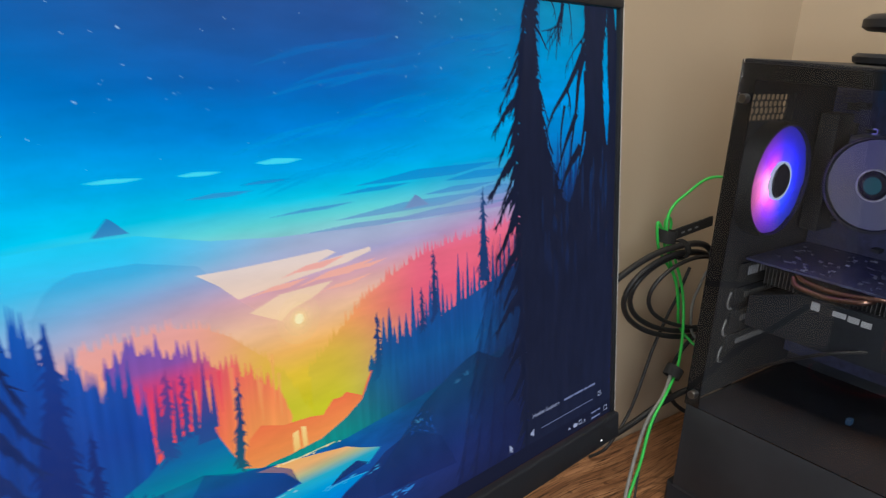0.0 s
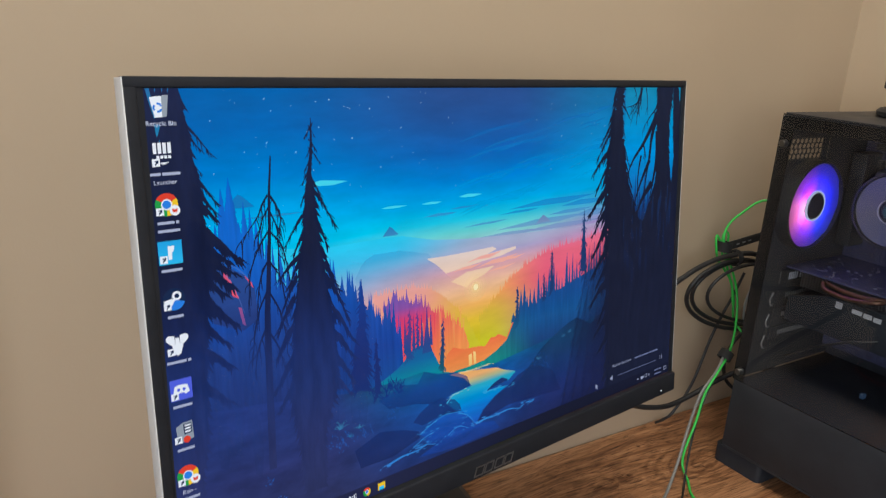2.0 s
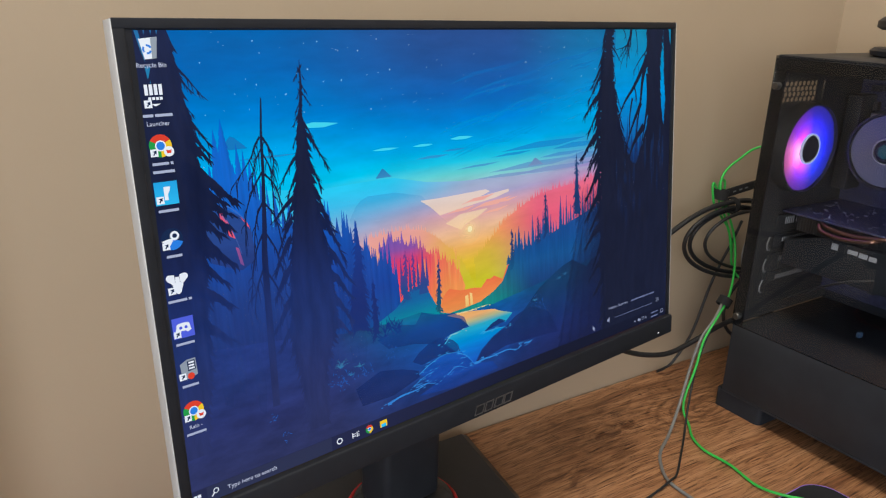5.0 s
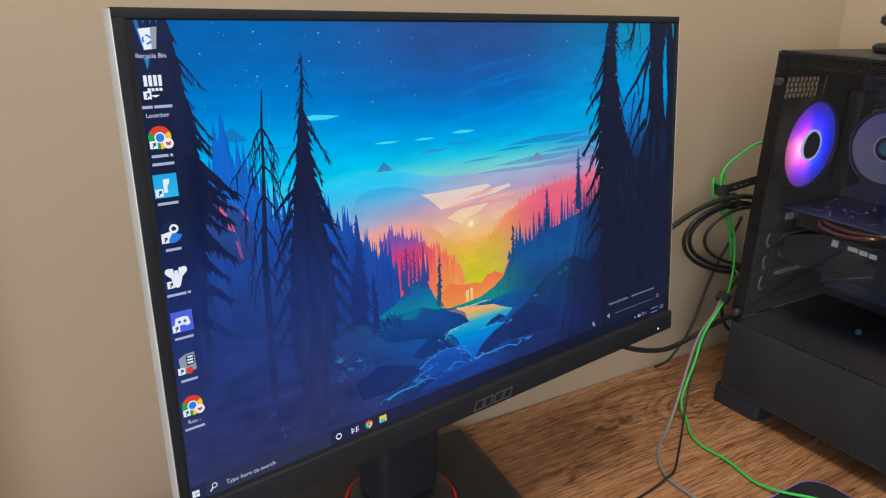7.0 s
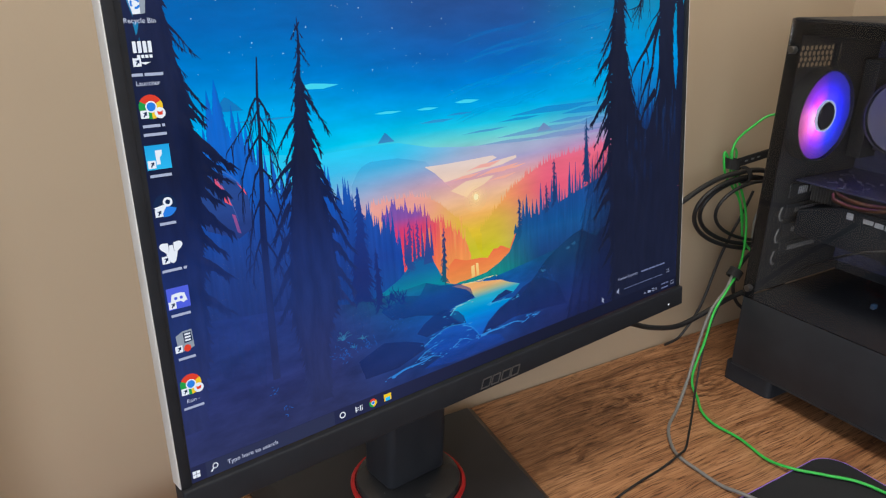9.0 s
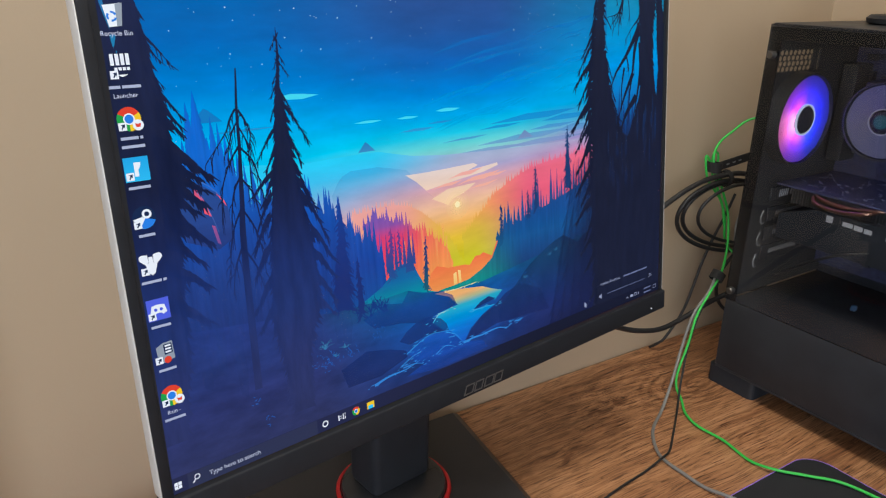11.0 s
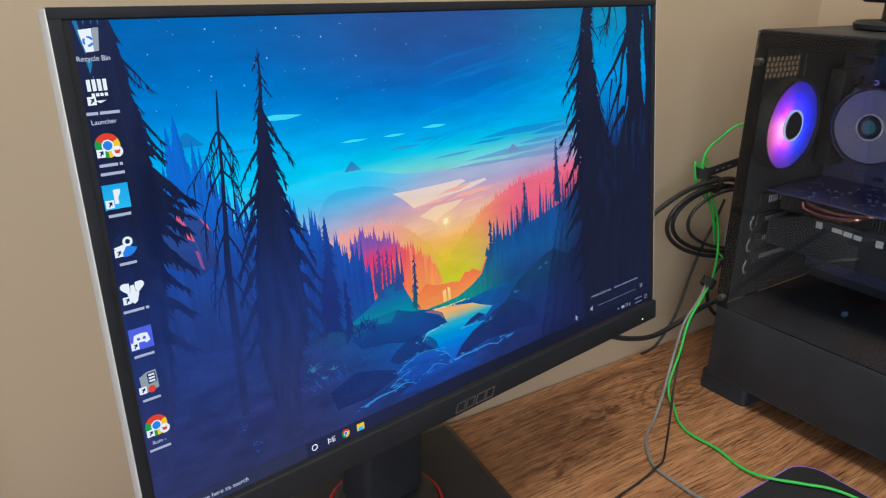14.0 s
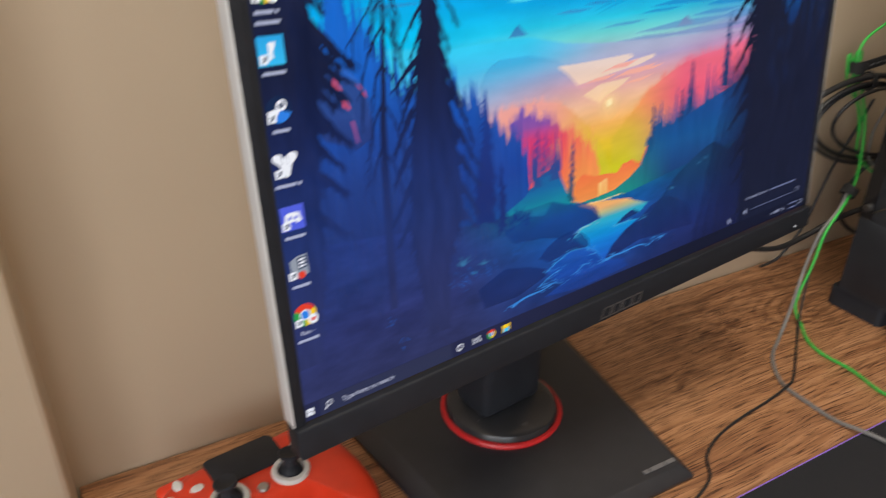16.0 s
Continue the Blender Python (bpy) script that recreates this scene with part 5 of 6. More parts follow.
stand_part("print_strip", bm, M_DIMPRINT)

# ---- computer ----
PX0, PX1, PY1, PY0, PZ0, PZ1 = 0.742, 0.954, -0.122, -0.53, 0.766, 1.216
ZS = 0.868
pc = thing("computer", None, None, "black tower computer with a smoked glass side and glowing fans", "computer")
bm = new_box((PX0, PY0, PZ1 - 0.004), (PX1, PY1, PZ1), 0.0015)
part("top_panel", bm, M_STEEL, pc)
part("bottom_panel", new_box((PX0, PY0, PZ0), (PX1, PY1, PZ0 + 0.004), 0.001), M_STEEL, pc)
part("far_side_panel", new_box((PX1 - 0.003, PY0, PZ0 + 0.004), (PX1, PY1, PZ1 - 0.004)), M_STEEL, pc)
part("front_panel", new_box((PX0, PY0 - 0.012, PZ0), (PX1, PY0, PZ1), 0.003), M_STEEL, pc)
part("lower_side_panel", new_box((PX0, PY0, PZ0 + 0.004), (PX0 + 0.003, PY1, ZS - 0.001), 0.0008), M_STEEL, pc, "plain black steel lower side")
part("shroud", new_box((PX0 + 0.003, PY0, ZS - 0.006), (PX1 - 0.003, PY1 - 0.002, ZS - 0.002), 0.0008), M_STEEL, pc, "black power supply cover")
g = part("glass_panel", new_box((PX0 - 0.004, PY0, ZS), (PX0, PY1, PZ1 - 0.001), 0.0006), M_GLASS, pc, "smoked glass side panel", False)
g.visible_shadow = False
bm = bmesh.new()
box(bm, (PX0 + 0.0005, PY1 - 0.014, ZS), (PX0 + 0.002, PY1, PZ1 - 0.004))
box(bm, (PX0 + 0.0005, PY0, PZ1 - 0.018), (PX0 + 0.002, PY1 - 0.014, PZ1 - 0.004))
part("glass_border", bm, M_EDGE, pc, "black printed border of the glass", False)
for yy, zz in ((PY1 - 0.012, 1.181), (PY1 - 0.012, 0.885)):
    part("thumbscrew", lathe(bmesh.new(), [(0, 0.011), (0.0036, 0.011), (0.0044, 0.010), (0.0044, 0.004), (0.0026, 0.003), (0.0022, 0.0), (0, 0)], pose(PX0 - 0.004, yy, zz, 0, -90, 0), 20), M_DARKALU, pc)
for yy in (PY1 - 0.024, PY0 + 0.05):
    for xx in (PX0 + 0.03, PX1 - 0.03):
        bm = bmesh.new()
        prism(bm, rounded(xx - 0.027, yy - 0.036, xx + 0.027, yy + 0.036, 0.008, 4), PZ0 - DESK, pose(0, 0, DESK), 0, 0.002)
        part("foot", bm, M_BLACK, pc)

# rear wall with a perforated field, a fan opening left closed by the fan, and card slots
RX0, RX1, RZ0, RZ1 = 0.764, 0.834, 1.158, 1.184
bm = bmesh.new()
for lo, hi in (((PX0 + 0.003, ZS), (PX1 - 0.003, RZ0)), ((PX0 + 0.003, RZ1), (PX1 - 0.003, PZ1 - 0.004)), ((PX0 + 0.003, RZ0), (RX0, RZ1)), ((RX1, RZ0), (0.845, RZ1)), ((0.849, RZ0), (PX1 - 0.003, RZ1))):
    box(bm, (lo[0], PY1 - 0.002, lo[1]), (hi[0], PY1, hi[1]))
nx, nz = 8, 4
for i in range(nx):
    for j in range(nz):
        cw, ch = (RX1 - RX0) / nx, (RZ1 - RZ0) / nz
        cx, cz = RX0 + (i + 0.5) * cw, RZ0 + (j + 0.5) * ch
        sq = [(cw / 2, 0), (cw / 2, ch / 2), (0, ch / 2), (-cw / 2, ch / 2), (-cw / 2, 0), (-cw / 2, -ch / 2), (0, -ch / 2), (cw / 2, -ch / 2)]
        sh = 0.0011 if j % 2 else -0.0011
        oc = [(0.0031 * math.cos(k * math.pi / 4) + sh, 0.0030 * math.sin(k * math.pi / 4)) for k in range(8)]
        a = [bm.verts.new((cx + p, PY1 - 0.001, cz + q)) for p, q in sq]
        b = [bm.verts.new((cx + p, PY1 - 0.001, cz + q)) for p, q in oc]
        for k in range(8):
            bm.faces.new((a[k], a[(k + 1) % 8], b[(k + 1) % 8], b[k]))
part("rear_panel", bm, M_DARKIN, pc, "black steel rear panel with a perforated field", False)
for k in range(4):
    z = 1.003 - 0.0265 * k
    bm = bmesh.new()
    box(bm, (0.795, PY1 - 0.005, z - 0.009), (0.900, PY1 - 0.0025, z + 0.009), 0.0008)
    cover = part("slot_cover", bm, M_DARKIN, pc)
    bm = bmesh.new()
    for i in range(15 if k else 5):
        x0 = 0.812 + i * 0.0042
        shape_h = 0.0032 if k else 0.0048
        box(bm, (x0, PY1 - 0.0062, z - shape_h), (x0 + 0.0012, PY1 - 0.0048, z + shape_h))
    if not k:
        for i, w in enumerate((0.003, 0.010, 0.014)):
            x0 = 0.836 + (0, 0.006, 0.019)[i]
            box(bm, (x0, PY1 - 0.0062, z - 0.0042), (x0 + w, PY1 - 0.0048, z + 0.0042))
    part("vent" if k else "print_strip", bm, M_PRINT if not k else M_SLOT, cover, "", False)
for k in range(3):
    bm = tube(bmesh.new(), [(0.780, PY1 - 0.008, 0.985 - 0.03 * k), (0.776, PY1 - 0.008, 0.976 - 0.03 * k), (0.779, PY1 - 0.008, 0.968 - 0.03 * k), (0.784, PY1 - 0.008, 0.967 - 0.03 * k)], 0.0011, 6, 5)
    part("slot_clip", bm, M_SLOT, pc, "pale metal clip")
part("rear_light_slot", new_box((PX0 + 0.05, PY1 - 0.03, PZ1 - 0.016), (PX0 + 0.062, PY1 - 0.026, PZ1 - 0.014)), M_PRINT, pc)


def ring_glow(name, stops, strength, axis_turn=0, even=False):
    """Translucent fan plastic lit from its hub by coloured diodes set round it."""
    m, nt, b = material(name)
    b.inputs["Base Color"].default_value = (0.07, 0.07, 0.08, 1)
    b.inputs["Roughness"].default_value = 0.4
    co = nt.nodes.new("ShaderNodeTexCoord")
    mp = nt.nodes.new("ShaderNodeMapping")
    mp.inputs["Rotation"].default_value = (0, 0, radians(axis_turn))
    gr = nt.nodes.new("ShaderNodeTexGradient")
    gr.gradient_type = "RADIAL"
    nt.links.new(co.outputs["Object"], mp.inputs[0])
    nt.links.new(mp.outputs[0], gr.inputs[0])
    r = ramp(nt, stops)
    nt.links.new(gr.outputs[0], r.inputs[0])
    ln = nt.nodes.new("ShaderNodeVectorMath")
    ln.operation = "LENGTH"
    nt.links.new(co.outputs["Object"], ln.inputs[0])
    fall = ramp(nt, [(0.0, (3.6, 3.6, 3.6)), (0.38, (3.4, 3.4, 3.4)), (0.56, (1.2, 1.2, 1.2)), (0.72, (0.6, 0.6, 0.6)), (0.92, (0.22, 0.22, 0.22))])
    if even:
        for el in fall.color_ramp.elements:
            el.color = (1, 1, 1, 1)
    sc = nt.nodes.new("ShaderNodeMath")
    sc.operation = "MULTIPLY"
    sc.inputs[1].default_value = 1 / 0.06
    nt.links.new(ln.outputs["Value"], sc.inputs[0])
    nt.links.new(sc.outputs[0], fall.inputs[0])
    mx = nt.nodes.new("ShaderNodeMixRGB")
    mx.blend_type = "MULTIPLY"
    mx.inputs[0].default_value = 1
    nt.links.new(r.outputs[0], mx.inputs[1])
    nt.links.new(fall.outputs[0], mx.inputs[2])
    nt.links.new(mx.outputs[0], b.inputs["Emission Color"])
    b.inputs["Emission Strength"].default_value = strength
    return m


def fan(name, at, radius, depth, glow, hubmat, label, blades=9, frame_mat=None, ring_mat=None):
    """A round fan facing its local +z: shroud ring, blades at rest, hub."""
    root = part(name, lathe(bmesh.new(), [(radius + 0.003, -depth), (radius + 0.003, 0.001), (radius + 0.0005, 0.001), (radius, -depth)], None, 64, 0, True), frame_mat or M_DARKIN, pc, label)
    root.matrix_local = at
    bm = bmesh.new()
    for k in range(blades):
        a0 = 2 * math.pi * k / blades
        grid = []
        for i in range(7):
            t = i / 6
            rr = radius * (0.33 + 0.66 * t)
            row = []
            for j in range(6):
                s = j / 5
                a = a0 + (0.55 * t) + s * 2 * math.pi / blades * 1.16
                row.append(bm.verts.new((rr * math.cos(a), rr * math.sin(a), -0.002 - depth * 0.07 * s - 0.0004 * t)))
            grid.append(row)
        for i in range(6):
            for j in range(5):
                bm.faces.new((grid[i][j], grid[i + 1][j], grid[i + 1][j + 1], grid[i][j + 1]))
    part("blades", bm, glow, root, "glowing translucent blades")
    part("hub", lathe(bmesh.new(), [(0, 0.0015), (radius * 0.28, 0.0012), (radius * 0.32, -0.001), (radius * 0.32, -depth * 0.7), (0, -depth * 0.7)], None, 40), hubmat, root)
    part("hub_ring", lathe(bmesh.new(), [(radius * 0.325, 0.0005), (radius * 0.36, 0.0005), (radius * 0.36, -0.003), (radius * 0.325, -0.003)], None, 40, 0, True), ring_mat or glow, root)
    return root


M_HUB = surface("dark_fan_hub", (0.02, 0.02, 0.03), 0.4, vary=0.1, scale=80, bump=0.05)
G_REAR = ring_glow("rgb_fan_light", [(0.0, "#1a24ff"), (0.22, "#3420f4"), (0.38, "#b030ff"), (0.46, "#ff78d4"), (0.54, "#ff70c4"), (0.64, "#a838ff"), (0.8, "#2838ff"), (1.0, "#1a24ff")], 1.6, axis_turn=170)
G_COOL = ring_glow("cooler_light", [(0.0, "#8c94d8"), (0.3, "#b0aab4"), (0.55, "#8088e0"), (0.8, "#a8a8b8"), (1.0, "#8c94d8")], 0.17, even=True)
fan("rear_fan", pose(0.8135, -0.142, 1.1005, 90, 0, 0), 0.0545, 0.018, G_REAR, M_HUB, "rear fan with violet and blue lit blades", 9, None, lit("pale_ring_light", "#dce8ff", 0.8))
part("motherboard", new_box((PX1 - 0.022, -0.50, 0.885), (PX1 - 0.020, PY1 - 0.004, 1.195)), M_PCB, pc, "dark circuit board", False)
bm = bmesh.new()
RB = random.Random(5)
for _ in range(70):
    y, z = RB.uniform(-0.48, -0.15), RB.uniform(0.90, 1.18)
    w, h, d = RB.uniform(0.003, 0.016), RB.uniform(0.003, 0.012), RB.uniform(0.003, 0.014)
    box(bm, (PX1 - 0.022 - d, y, z), (PX1 - 0.022, y + w, z + h))
tagged(part("board_components", bm, M_DARKIN, pc, "", False), kind="stuff")
for k in range(4):
    part("memory_stick", new_box((PX1 - 0.056, -0.345 - k * 0.010, 1.03), (PX1 - 0.022, -0.341 - k * 0.010, 1.17), 0.0005), M_DARKIN, pc)
bm = bmesh.new()
box(bm, (PX1 - 0.058, -0.150, 1.04), (PX1 - 0.022, -0.130, 1.165), 0.002)
part("port_block", bm, M_DARKIN, pc)
COOL = pose(0.864, -0.2075, 1.1045, 0, -90, 0)
fan("cooler_fan", COOL, 0.0445, 0.022, G_COOL, M_HUB, "processor cooler fan with pale violet lit blades", 7, M_DARKIN, M_PRINT)
bm = bmesh.new()
box(bm, (0.888, -0.249, 1.062), (0.931, -0.166, 1.147), 0.004)
part("cooler_block", bm, M_ALU, pc)
tealglow = lit("teal_hub_light", "#2f8c9c", 0.28)
ch = part("cooler_badge", lathe(bmesh.new(), [(0, 0.0022), (0.004, 0.0022), (0.0085, 0.0018)], COOL, 32), tealglow, pc, "faint teal disc on the cooler hub")
# graphics card
GY0, GY1 = -0.40, -0.128
card = part("graphics_card", new_box((0.800, GY0, 1.017), (0.930, GY1, 1.0195), 0.0005), M_PCB, pc, "graphics card with copper pipes and dark shroud", False)
bm = bmesh.new()
for _ in range(150):
    y, x = RB.uniform(GY0 + 0.01, GY1 - 0.01), RB.uniform(0.803, 0.92)
    box(bm, (x, y, 1.0195), (x + RB.uniform(0.001, 0.003), y + RB.uniform(0.001, 0.004), 1.0195 + RB.uniform(0.0006, 0.002)), 0, 1, RB.randrange(2))
tagged(part("card_components", bm, [M_BLUEBIT, M_PCB], card, "", False), kind="stuff")
bm = bmesh.new()
for k in range(64):
    y = GY0 + 0.012 + k * 0.0038
    if y < GY1 - 0.02:
        box(bm, (0.806, y, 0.996), (0.925, y + 0.0007, 1.014))
tagged(part("heat_sink_fins", bm, M_ALU, card, "", False), kind="stuff")
bm = bmesh.new()
prism(bm, [(GY0, 0.950), (GY1 - 0.012, 0.950), (GY1 - 0.012, 0.982), (-0.190, 0.999), (-0.300, 0.999), (-0.330, 0.988), (GY0, 0.988)], 0.128, Matrix(((0, 0, 1, 0.798), (1, 0, 0, 0), (0, 1, 0, 0), (0, 0, 0, 1))), 0, 0.0)
part("card_shroud", bm, M_BLACK, card, "", False)
tube_pts = [(0.803, -0.178, 1.012), (0.797, -0.186, 1.006), (0.796, -0.215, 1.004), (0.797, -0.245, 1.009), (0.806, -0.252, 1.011)]
part("heat_pipe", tube(bmesh.new(), tube_pts, 0.0028, 10, 8), M_COPPER, card)
part("heat_pipe", tube(bmesh.new(), [(p[0] + 0.004, p[1] - 0.004 * i, p[2] + 0.006) for i, p in enumerate(tube_pts)], 0.0026, 10, 8), M_COPPER, card)
bm = bmesh.new()
for y0, y1, z0, z1 in ((-0.210, -0.202, 0.988, 0.996), (-0.282, -0.274, 0.985, 0.993), (-0.2345, -0.2225, 0.9885, 0.9935), (-0.2465, -0.2365, 0.9875, 0.9930), (-0.2575, -0.2485, 0.9868, 0.9922)):
    box(bm, (0.7972, y0, z0), (0.7985, y1, z1))
part("maker_mark", bm, M_PRINT, card, "", False)
# loose leads inside
for name, pts, r, mat in (("power_lead", [(0.80, -0.300, 0.99), (0.775, -0.308, 1.004), (0.765, -0.312, 0.99), (0.775, -0.315, 0.96), (0.80, -0.33, 0.93), (0.83, -0.36, 0.87)], 0.0022, M_YELLOW),
                          ("lead", [(0.80, -0.15, 0.90), (0.79, -0.19, 0.93), (0.785, -0.23, 0.955), (0.80, -0.26, 0.965)], 0.0018, M_CORD),
                          ("lead", [(0.755, -0.36, 0.868), (0.765, -0.39, 0.883), (0.785, -0.43, 0.885), (0.82, -0.47, 0.868)], 0.002, M_CORD)):
    part(name, tube(bmesh.new(), pts, r, 8, 8), mat, pc)
part("plug", new_box((0.790, -0.262, 0.893), (0.797, -0.257, 0.899), 0.0008), lit("blue_plug_light", "#3f78b0", 0.15), pc)
part("indicator", lathe(bmesh.new(), [(0, 0.002), (0.003, 0.0015), (0.0034, 0)], pose(0.925, -0.175, 1.150, 0, -90, 0), 12), lit("violet_indicator", "#8078d8", 0.9), pc)

# spool-shaped stand on the case
spool = thing("stand_on_case", None, None, "black plastic stand with two flanges on top of the computer", "stand")
part("lower_flange", lathe(bmesh.new(), [(0, 0), (0.052, 0), (0.056, 0.002), (0.057, 0.007), (0.053, 0.0105), (0, 0.0105)], pose(0.885, -0.215, PZ1), 48), M_BLACK, spool)
part("post", lathe(bmesh.new(), [(0.030, 0.010), (0.028, 0.014), (0.028, 0.030), (0.034, 0.034)], pose(0.885, -0.215, PZ1), 40), M_BLACK, spool)
part("upper_flange", lathe(bmesh.new(), [(0, 0.030), (0.049, 0.031), (0.054, 0.034), (0.054, 0.041), (0.048, 0.046), (0.02, 0.049), (0, 0.049)], pose(0.885, -0.215, PZ1), 48), M_BLACK, spool)

# ---- cables ----


def cable(name, pts, r, mat, label):
    return thing(name, tube(bmesh.new(), pts, r, 10, 10), mat, label, "cable", smooth=True)


cable("usb_cable", [(0.862, -0.118, 1.078), (0.845, -0.055, 1.086), (0.812, -0.04, 1.066), (0.789, -0.038, 1.048), (0.786, -0.04, 1.024), (0.806, -0.04, 0.997), (0.826, -0.046, 0.951), (0.820, -0.058, 0.910), (0.782, -0.082, 0.882),
                    (0.742, -0.098, 0.868), (0.712, -0.104, 0.843), (0.694, -0.110, 0.806), (0.676, -0.114, 0.772), (0.672, -0.118, 0.752), (0.664, -0.135, 0.7428), (0.644, -0.158, 0.7426), (0.634, -0.185, 0.7426), (0.636, -0.221, 0.7426), (0.629, -0.262, 0.7426), (0.634, -0.292, 0.7468), (0.655, -0.318, 0.7472), (0.678, -0.350, 0.7472), (0.69, -0.42, 0.7472)],
      0.0017, M_GREEN, "bright green braided cable hanging beside the computer")
cable("usb_cable", [(0.790, -0.034, 1.020), (0.794, -0.031, 1.034), (0.802, -0.029, 1.038), (0.807, -0.030, 1.030), (0.806, -0.032, 1.00), (0.828, -0.040, 0.945), (0.838, -0.045, 0.90), (0.850, -0.09, 0.87)],
      0.0017, M_GREEN, "loop of green cable behind the computer")
cable("usb_cable", [(0.800, -0.032, 1.000), (0.788, -0.034, 1.022), (0.777, -0.034, 1.036), (0.774, -0.035, 1.030), (0.782, -0.036, 1.005), (0.800, -0.038, 0.985), (0.815, -0.042, 0.965), (0.826, -0.044, 0.93)],
      0.0017, M_GREEN, "short bight of green cable at the cable tie")
cable("audio_cable", [(0.776, -0.080, 0.884), (0.740, -0.096, 0.866), (0.712, -0.098, 0.840), (0.690, -0.104, 0.800), (0.655, -0.122, 0.765), (0.622, -0.138, 0.7425), (0.585, -0.158, 0.7425), (0.563, -0.178, 0.7425), (0.546, -0.205, 0.7425), (0.544, -0.240, 0.7425), (0.545, -0.267, 0.7425), (0.549, -0.290, 0.7462), (0.556, -0.313, 0.7464), (0.57, -0.38, 0.7464)],
      0.0020, M_GREY, "grey cable curving over the desk to the mouse pad")
cable("mouse_cable", [(0.778, -0.078, 0.880), (0.744, -0.094, 0.862), (0.718, -0.100, 0.830), (0.700, -0.106, 0.795), (0.672, -0.124, 0.760), (0.640, -0.148, 0.7424), (0.598, -0.178, 0.7424), (0.566, -0.200, 0.7424), (0.545, -0.2085, 0.7460), (0.510, -0.213, 0.7424), (0.465, -0.218, 0.7424), (0.423, -0.226, 0.7424), (0.392, -0.240, 0.7424), (0.372, -0.262, 0.7424), (0.338, -0.275, 0.7424), (0.30, -0.284, 0.7424), (0.25, -0.285, 0.7424)],
      0.0014, M_CORD, "thin black cable lying over the desk")
cable("display_cable", [(0.50, -0.125, 0.93), (0.55, -0.075, 0.865), (0.612, -0.06, 0.830), (0.655, -0.06, 0.814), (0.700, -0.06, 0.806), (0.745, -0.062, 0.814), (0.79, -0.07, 0.832), (0.824, -0.085, 0.846), (0.84, -0.118, 0.86)],
      0.0036, M_CORD, "thick black display cable behind the monitor")
cable("power_cable", [(0.50, -0.10, 0.95), (0.60, -0.06, 0.955), (0.679, -0.05, 0.982), (0.731, -0.05, 1.002), (0.782, -0.05, 1.010), (0.847, -0.05, 1.006), (0.875, -0.06, 0.98), (0.88, -0.118, 0.95)],
      0.0036, M_CORD, "black power cable running to the computer")
for k, (dx, dz, rx, rz, dy) in enumerate(((0.0, 0.0, 0.117, 0.053, 0.0), (0.010, -0.001, 0.108, 0.049, 0.006), (0.017, 0.002, 0.098, 0.044, -0.006))):
    turn = [radians(30 + 330 * i / 16) for i in range(17)]
    cable("cable_coil", [(0.835 + dx + rx * math.cos(a), -0.046 + dy + 0.006 * math.sin(a * 2), 0.945 + dz + rz * math.sin(a) - 0.18 * rx * math.cos(a)) for a in turn],
          0.0030 if k < 2 else 0.0024, M_CORD, "black cable wound in a loose coil by the wall")
cable("thin_cable", [(0.86, -0.03, 0.97), (0.842, -0.03, 0.935), (0.826, -0.03, 0.910), (0.808, -0.03, 0.874), (0.783, -0.03, 0.806), (0.753, -0.028, 0.766), (0.745, -0.020, 0.752), (0.741, -0.010, 0.7425)],
      0.0020, M_CORD, "thin black cable dropping behind the desk things")
cable("thin_cable", [(0.874, -0.118, 0.90), (0.862, -0.06, 0.895), (0.840, -0.045, 0.865), (0.832, -0.044, 0.83), (0.846, -0.05, 0.80), (0.875, -0.07, 0.785), (0.90, -0.118, 0.80)],
      0.0026, M_CORD, "black cable looping low behind the computer")
cable("thin_cable", [(0.868, -0.118, 0.99), (0.864, -0.06, 0.98), (0.852, -0.05, 0.95), (0.846, -0.05, 0.92), (0.852, -0.06, 0.89), (0.87, -0.118, 0.88)],
      0.0018, M_GREY, "pale grey cable behind the computer")


def cable_tie(x, y, z, rx, rz, turn, tail, label):
    root = thing("cable_tie", lathe(bmesh.new(), [(rx, -rz), (rx + 0.0016, -rz), (rx + 0.0016, rz), (rx, rz)], None, 24, 0, True), M_VELCRO, label, "cable tie")
    root.matrix_world = pose(x, y, z, 0, turn, 0)
    if tail:
        bm = bmesh.new()
        box(bm, (rx, -0.004, -0.006), (rx + tail, -0.001, 0.006), 0.0008, 2, 0, pose(0, 0, 0, 0, -6 - turn, 0))
        tl = part("tail", bm, M_VELCRO, root)
        bm = bmesh.new()
        for i in range(3):
            box(bm, (rx + 0.012 + i * 0.013, -0.0046, -0.001), (rx + 0.018 + i * 0.013, -0.0039, 0.001), 0, 1, 0, pose(0, 0, 0, 0, -6 - turn, 0))
        part("slit", bm, M_DIMPRINT, root, "", False)
    return root


cable_tie(0.790, -0.038, 1.020, 0.009, 0.007, 8, 0.075, "black hook-and-loop cable tie with its tail standing out")
cable_tie(0.768, -0.086, 0.880, 0.008, 0.006, 40, 0, "black hook-and-loop tie round the hanging cables")
cable_tie(0.808, -0.046, 1.004, 0.010, 0.004, 80, 0, "black tie round the coiled cable")

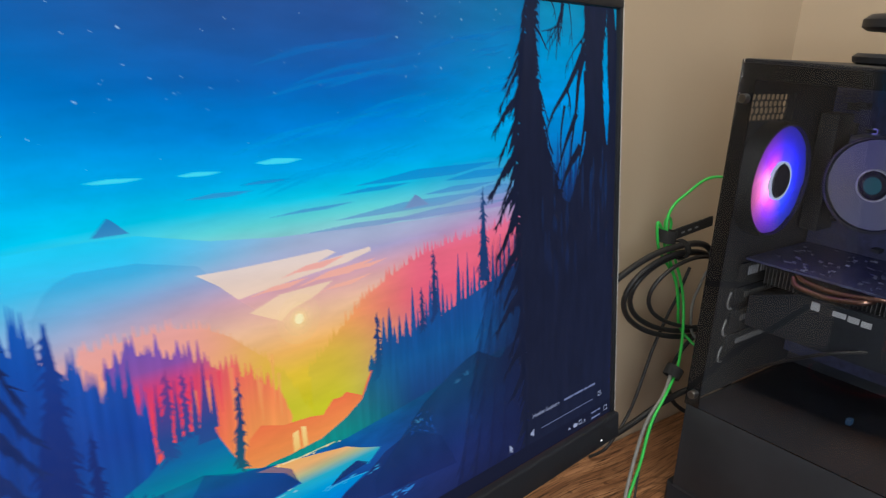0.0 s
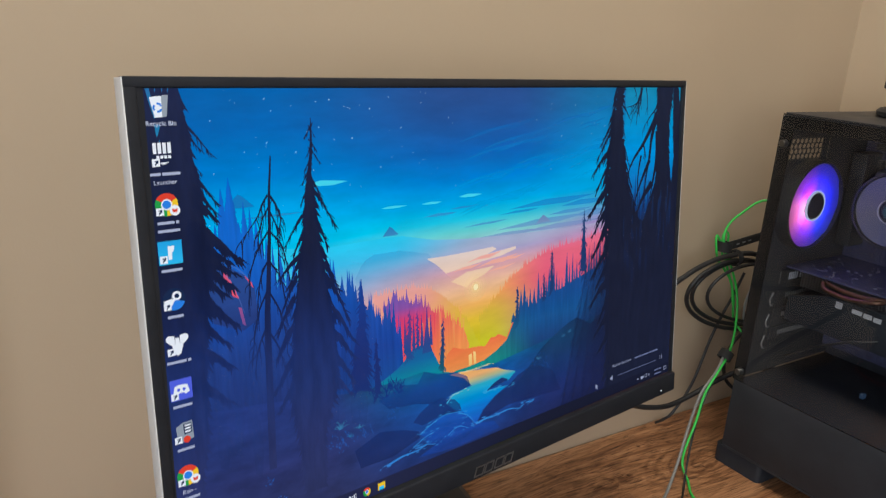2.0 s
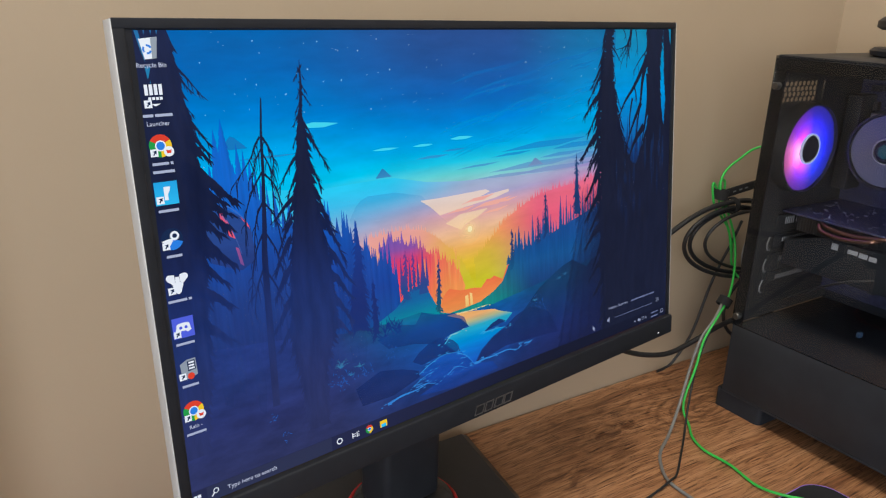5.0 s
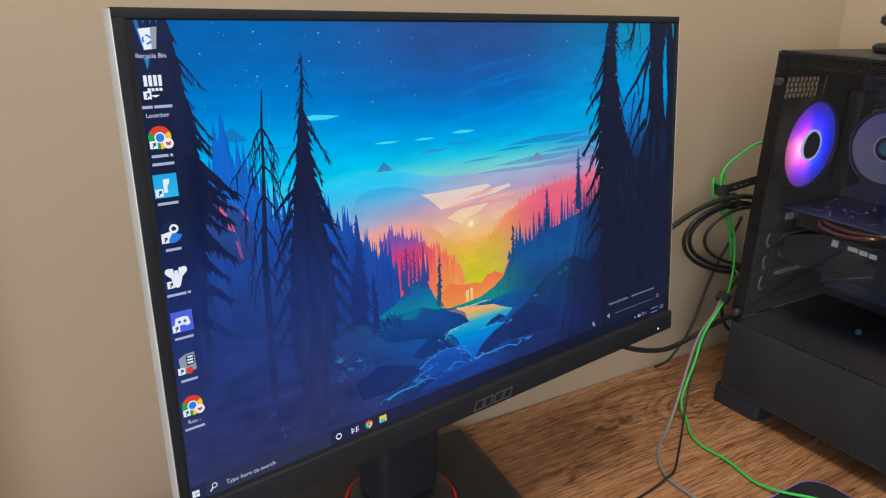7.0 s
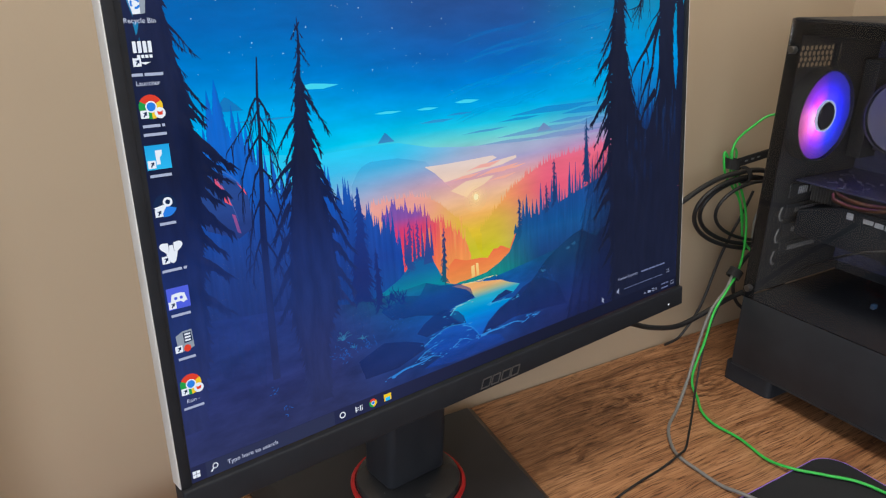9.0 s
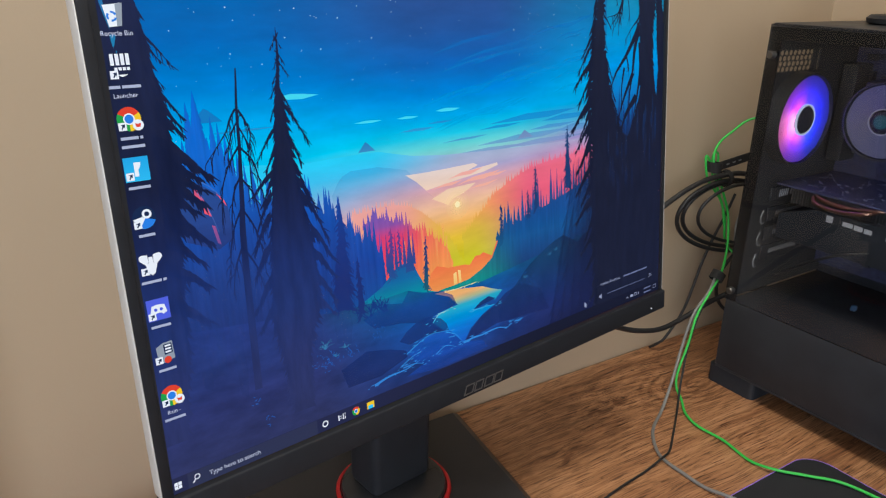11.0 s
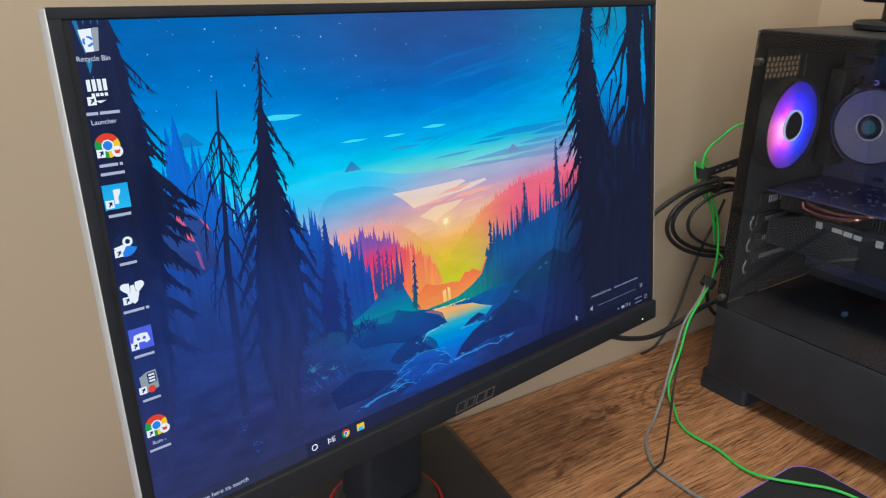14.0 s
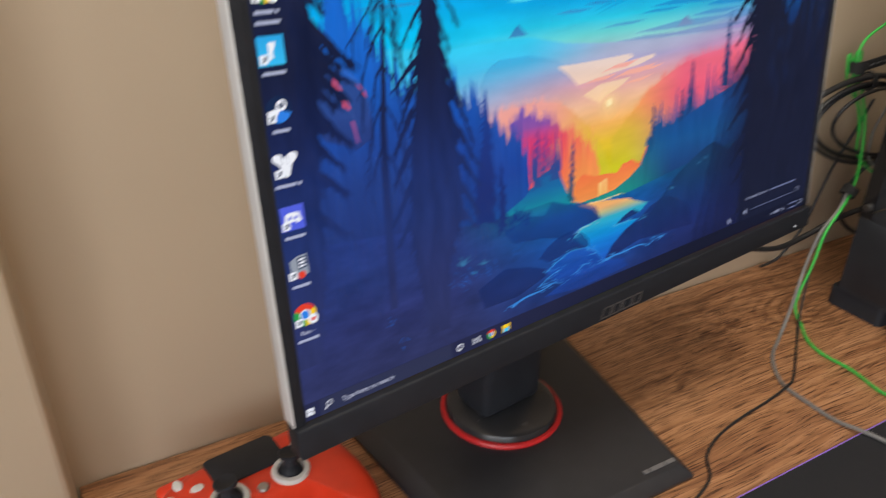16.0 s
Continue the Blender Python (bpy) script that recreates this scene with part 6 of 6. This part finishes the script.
# ---- mouse pad ----
mp_ = thing("mouse_pad", None, None, "black cloth mouse pad with violet stitched edge", "mouse pad")
bm = bmesh.new()
prism(bm, rounded(0.262, -0.64, 0.700, -0.291, 0.030, 10), 0.0032, pose(0, 0, DESK + 0.0005), 0, 0.0008)
part("cloth", bm, M_PAD, mp_)
out = rounded(0.262, -0.64, 0.700, -0.291, 0.030, 10)
bm = tube(bmesh.new(), [(x, y, DESK + 0.0028) for x, y in out] + [(out[0][0], out[0][1], DESK + 0.0028)], 0.0011, 8, 1, False)
part("stitched_edge", bm, M_STITCH, mp_, "violet stitched edge")

# ---- game controller ----
gp = thing("game_controller", None, None, "orange-red game controller with white buttons and a black touch pad", "game controller")
GM = pose(0.003, -0.118, DESK, 0, 0, 8)
gp.matrix_world = GM


bm = bmesh.new()
half = [(0.0, 0.046), (0.030, 0.047), (0.052, 0.044), (0.070, 0.034), (0.079, 0.014), (0.083, -0.012), (0.085, -0.040), (0.080, -0.060), (0.070, -0.066), (0.060, -0.056), (0.050, -0.032), (0.038, -0.020), (0.0, -0.020)]
line = spline([(x, y, 0) for x, y in half], 4)
outline = [(p.x, p.y) for p in line]
outline = outline + [(-x, y) for x, y in reversed(outline[1:-1])]
levels = [(0.80, 0.004), (0.93, 0.010), (0.99, 0.019), (1.0, 0.027), (0.985, 0.036), (0.94, 0.0425), (0.86, 0.0462), (0.72, 0.0478), (0.5, 0.0484), (0.25, 0.0486)]
rings = []
for s, z in levels:
    ring = []
    for x, y in outline:
        drop = 0.25 * max(0, -y * s - 0.015)
        ring.append(bm.verts.new((x * (1 - (1 - s) * 0.75), (y + 0.008 * 0) * s + (1 - s) * 0.004, max(0.002, z - drop * (z / 0.047)))))
    rings.append(ring)
for a, b in zip(rings, rings[1:]):
    for i in range(len(a)):
        j = (i + 1) % len(a)
        bm.faces.new((a[j], a[i], b[i], b[j]))
bm.faces.new(rings[0])
bm.faces.new(list(reversed(rings[-1])))
bmesh.ops.recalc_face_normals(bm, faces=bm.faces[:])
bmesh.ops.triangulate(bm, faces=[f for f in bm.faces if len(f.verts) > 4])
part("body", bm, M_PADRED, gp)
bm = bmesh.new()
prism(bm, rounded(-0.030, 0.008, 0.030, 0.044, 0.004, 5), 0.0035, pose(0, 0, 0.0476, -2, 0, 0), 0, 0.001)
part("touch_pad", bm, M_BLACK, gp, "black touch pad")
for s in (-1, 1):
    part("stick_ring", lathe(bmesh.new(), [(0.0105, 0.0), (0.0155, 0.0), (0.0160, 0.002), (0.0150, 0.0042), (0.0115, 0.0046), (0.0105, 0.003)], pose(s * 0.0262, -0.006, 0.0472), 36, 0, True), M_WHITE, gp, "white ring round the stick")
    part("thumb_stick", lathe(bmesh.new(), [(0.0105, 0.001), (0.0090, 0.005), (0.0055, 0.008), (0.0052, 0.013), (0.0092, 0.016), (0.0096, 0.0185), (0.0085, 0.0195), (0.0060, 0.0185), (0, 0.0185)], pose(s * 0.0262, -0.006, 0.0472, -6, s * 4, 0), 32), M_BLACK, gp, "black thumb stick")
    for k in range(4):
        a = k * math.pi / 2
        bx, by = s * 0.0545 + 0.0118 * math.cos(a), 0.020 + 0.0118 * math.sin(a)
        if s < 0:
            bm = bmesh.new()
            prism(bm, [(0.0035 * math.cos(t) * 1.6, 0.0035 * math.sin(t) * 1.1) for t in [i * math.pi / 8 for i in range(16)]], 0.003, pose(bx, by, 0.0468, 0, s * 4, math.degrees(a)), 0, 0.0012)
            part("direction_button", bm, M_WHITE, gp, "white direction button")
        else:
            part("round_button", lathe(bmesh.new(), [(0, 0.003), (0.0035, 0.0028), (0.0044, 0.0015), (0.0044, 0)], pose(bx, by, 0.0468, 0, s * 4, 0), 20), M_WHITE, gp, "white round button")
    bm = bmesh.new()
    box(bm, (s * 0.053 - 0.016, 0.036, 0.024), (s * 0.053 + 0.016, 0.051, 0.040), 0.005, 3)
    part("trigger", bm, M_PADRED, gp)
part("home_button", lathe(bmesh.new(), [(0, 0.0025), (0.0042, 0.0022), (0.005, 0.001), (0.005, 0)], pose(0, -0.010, 0.0478), 24), M_ALU, gp, "grey home button")
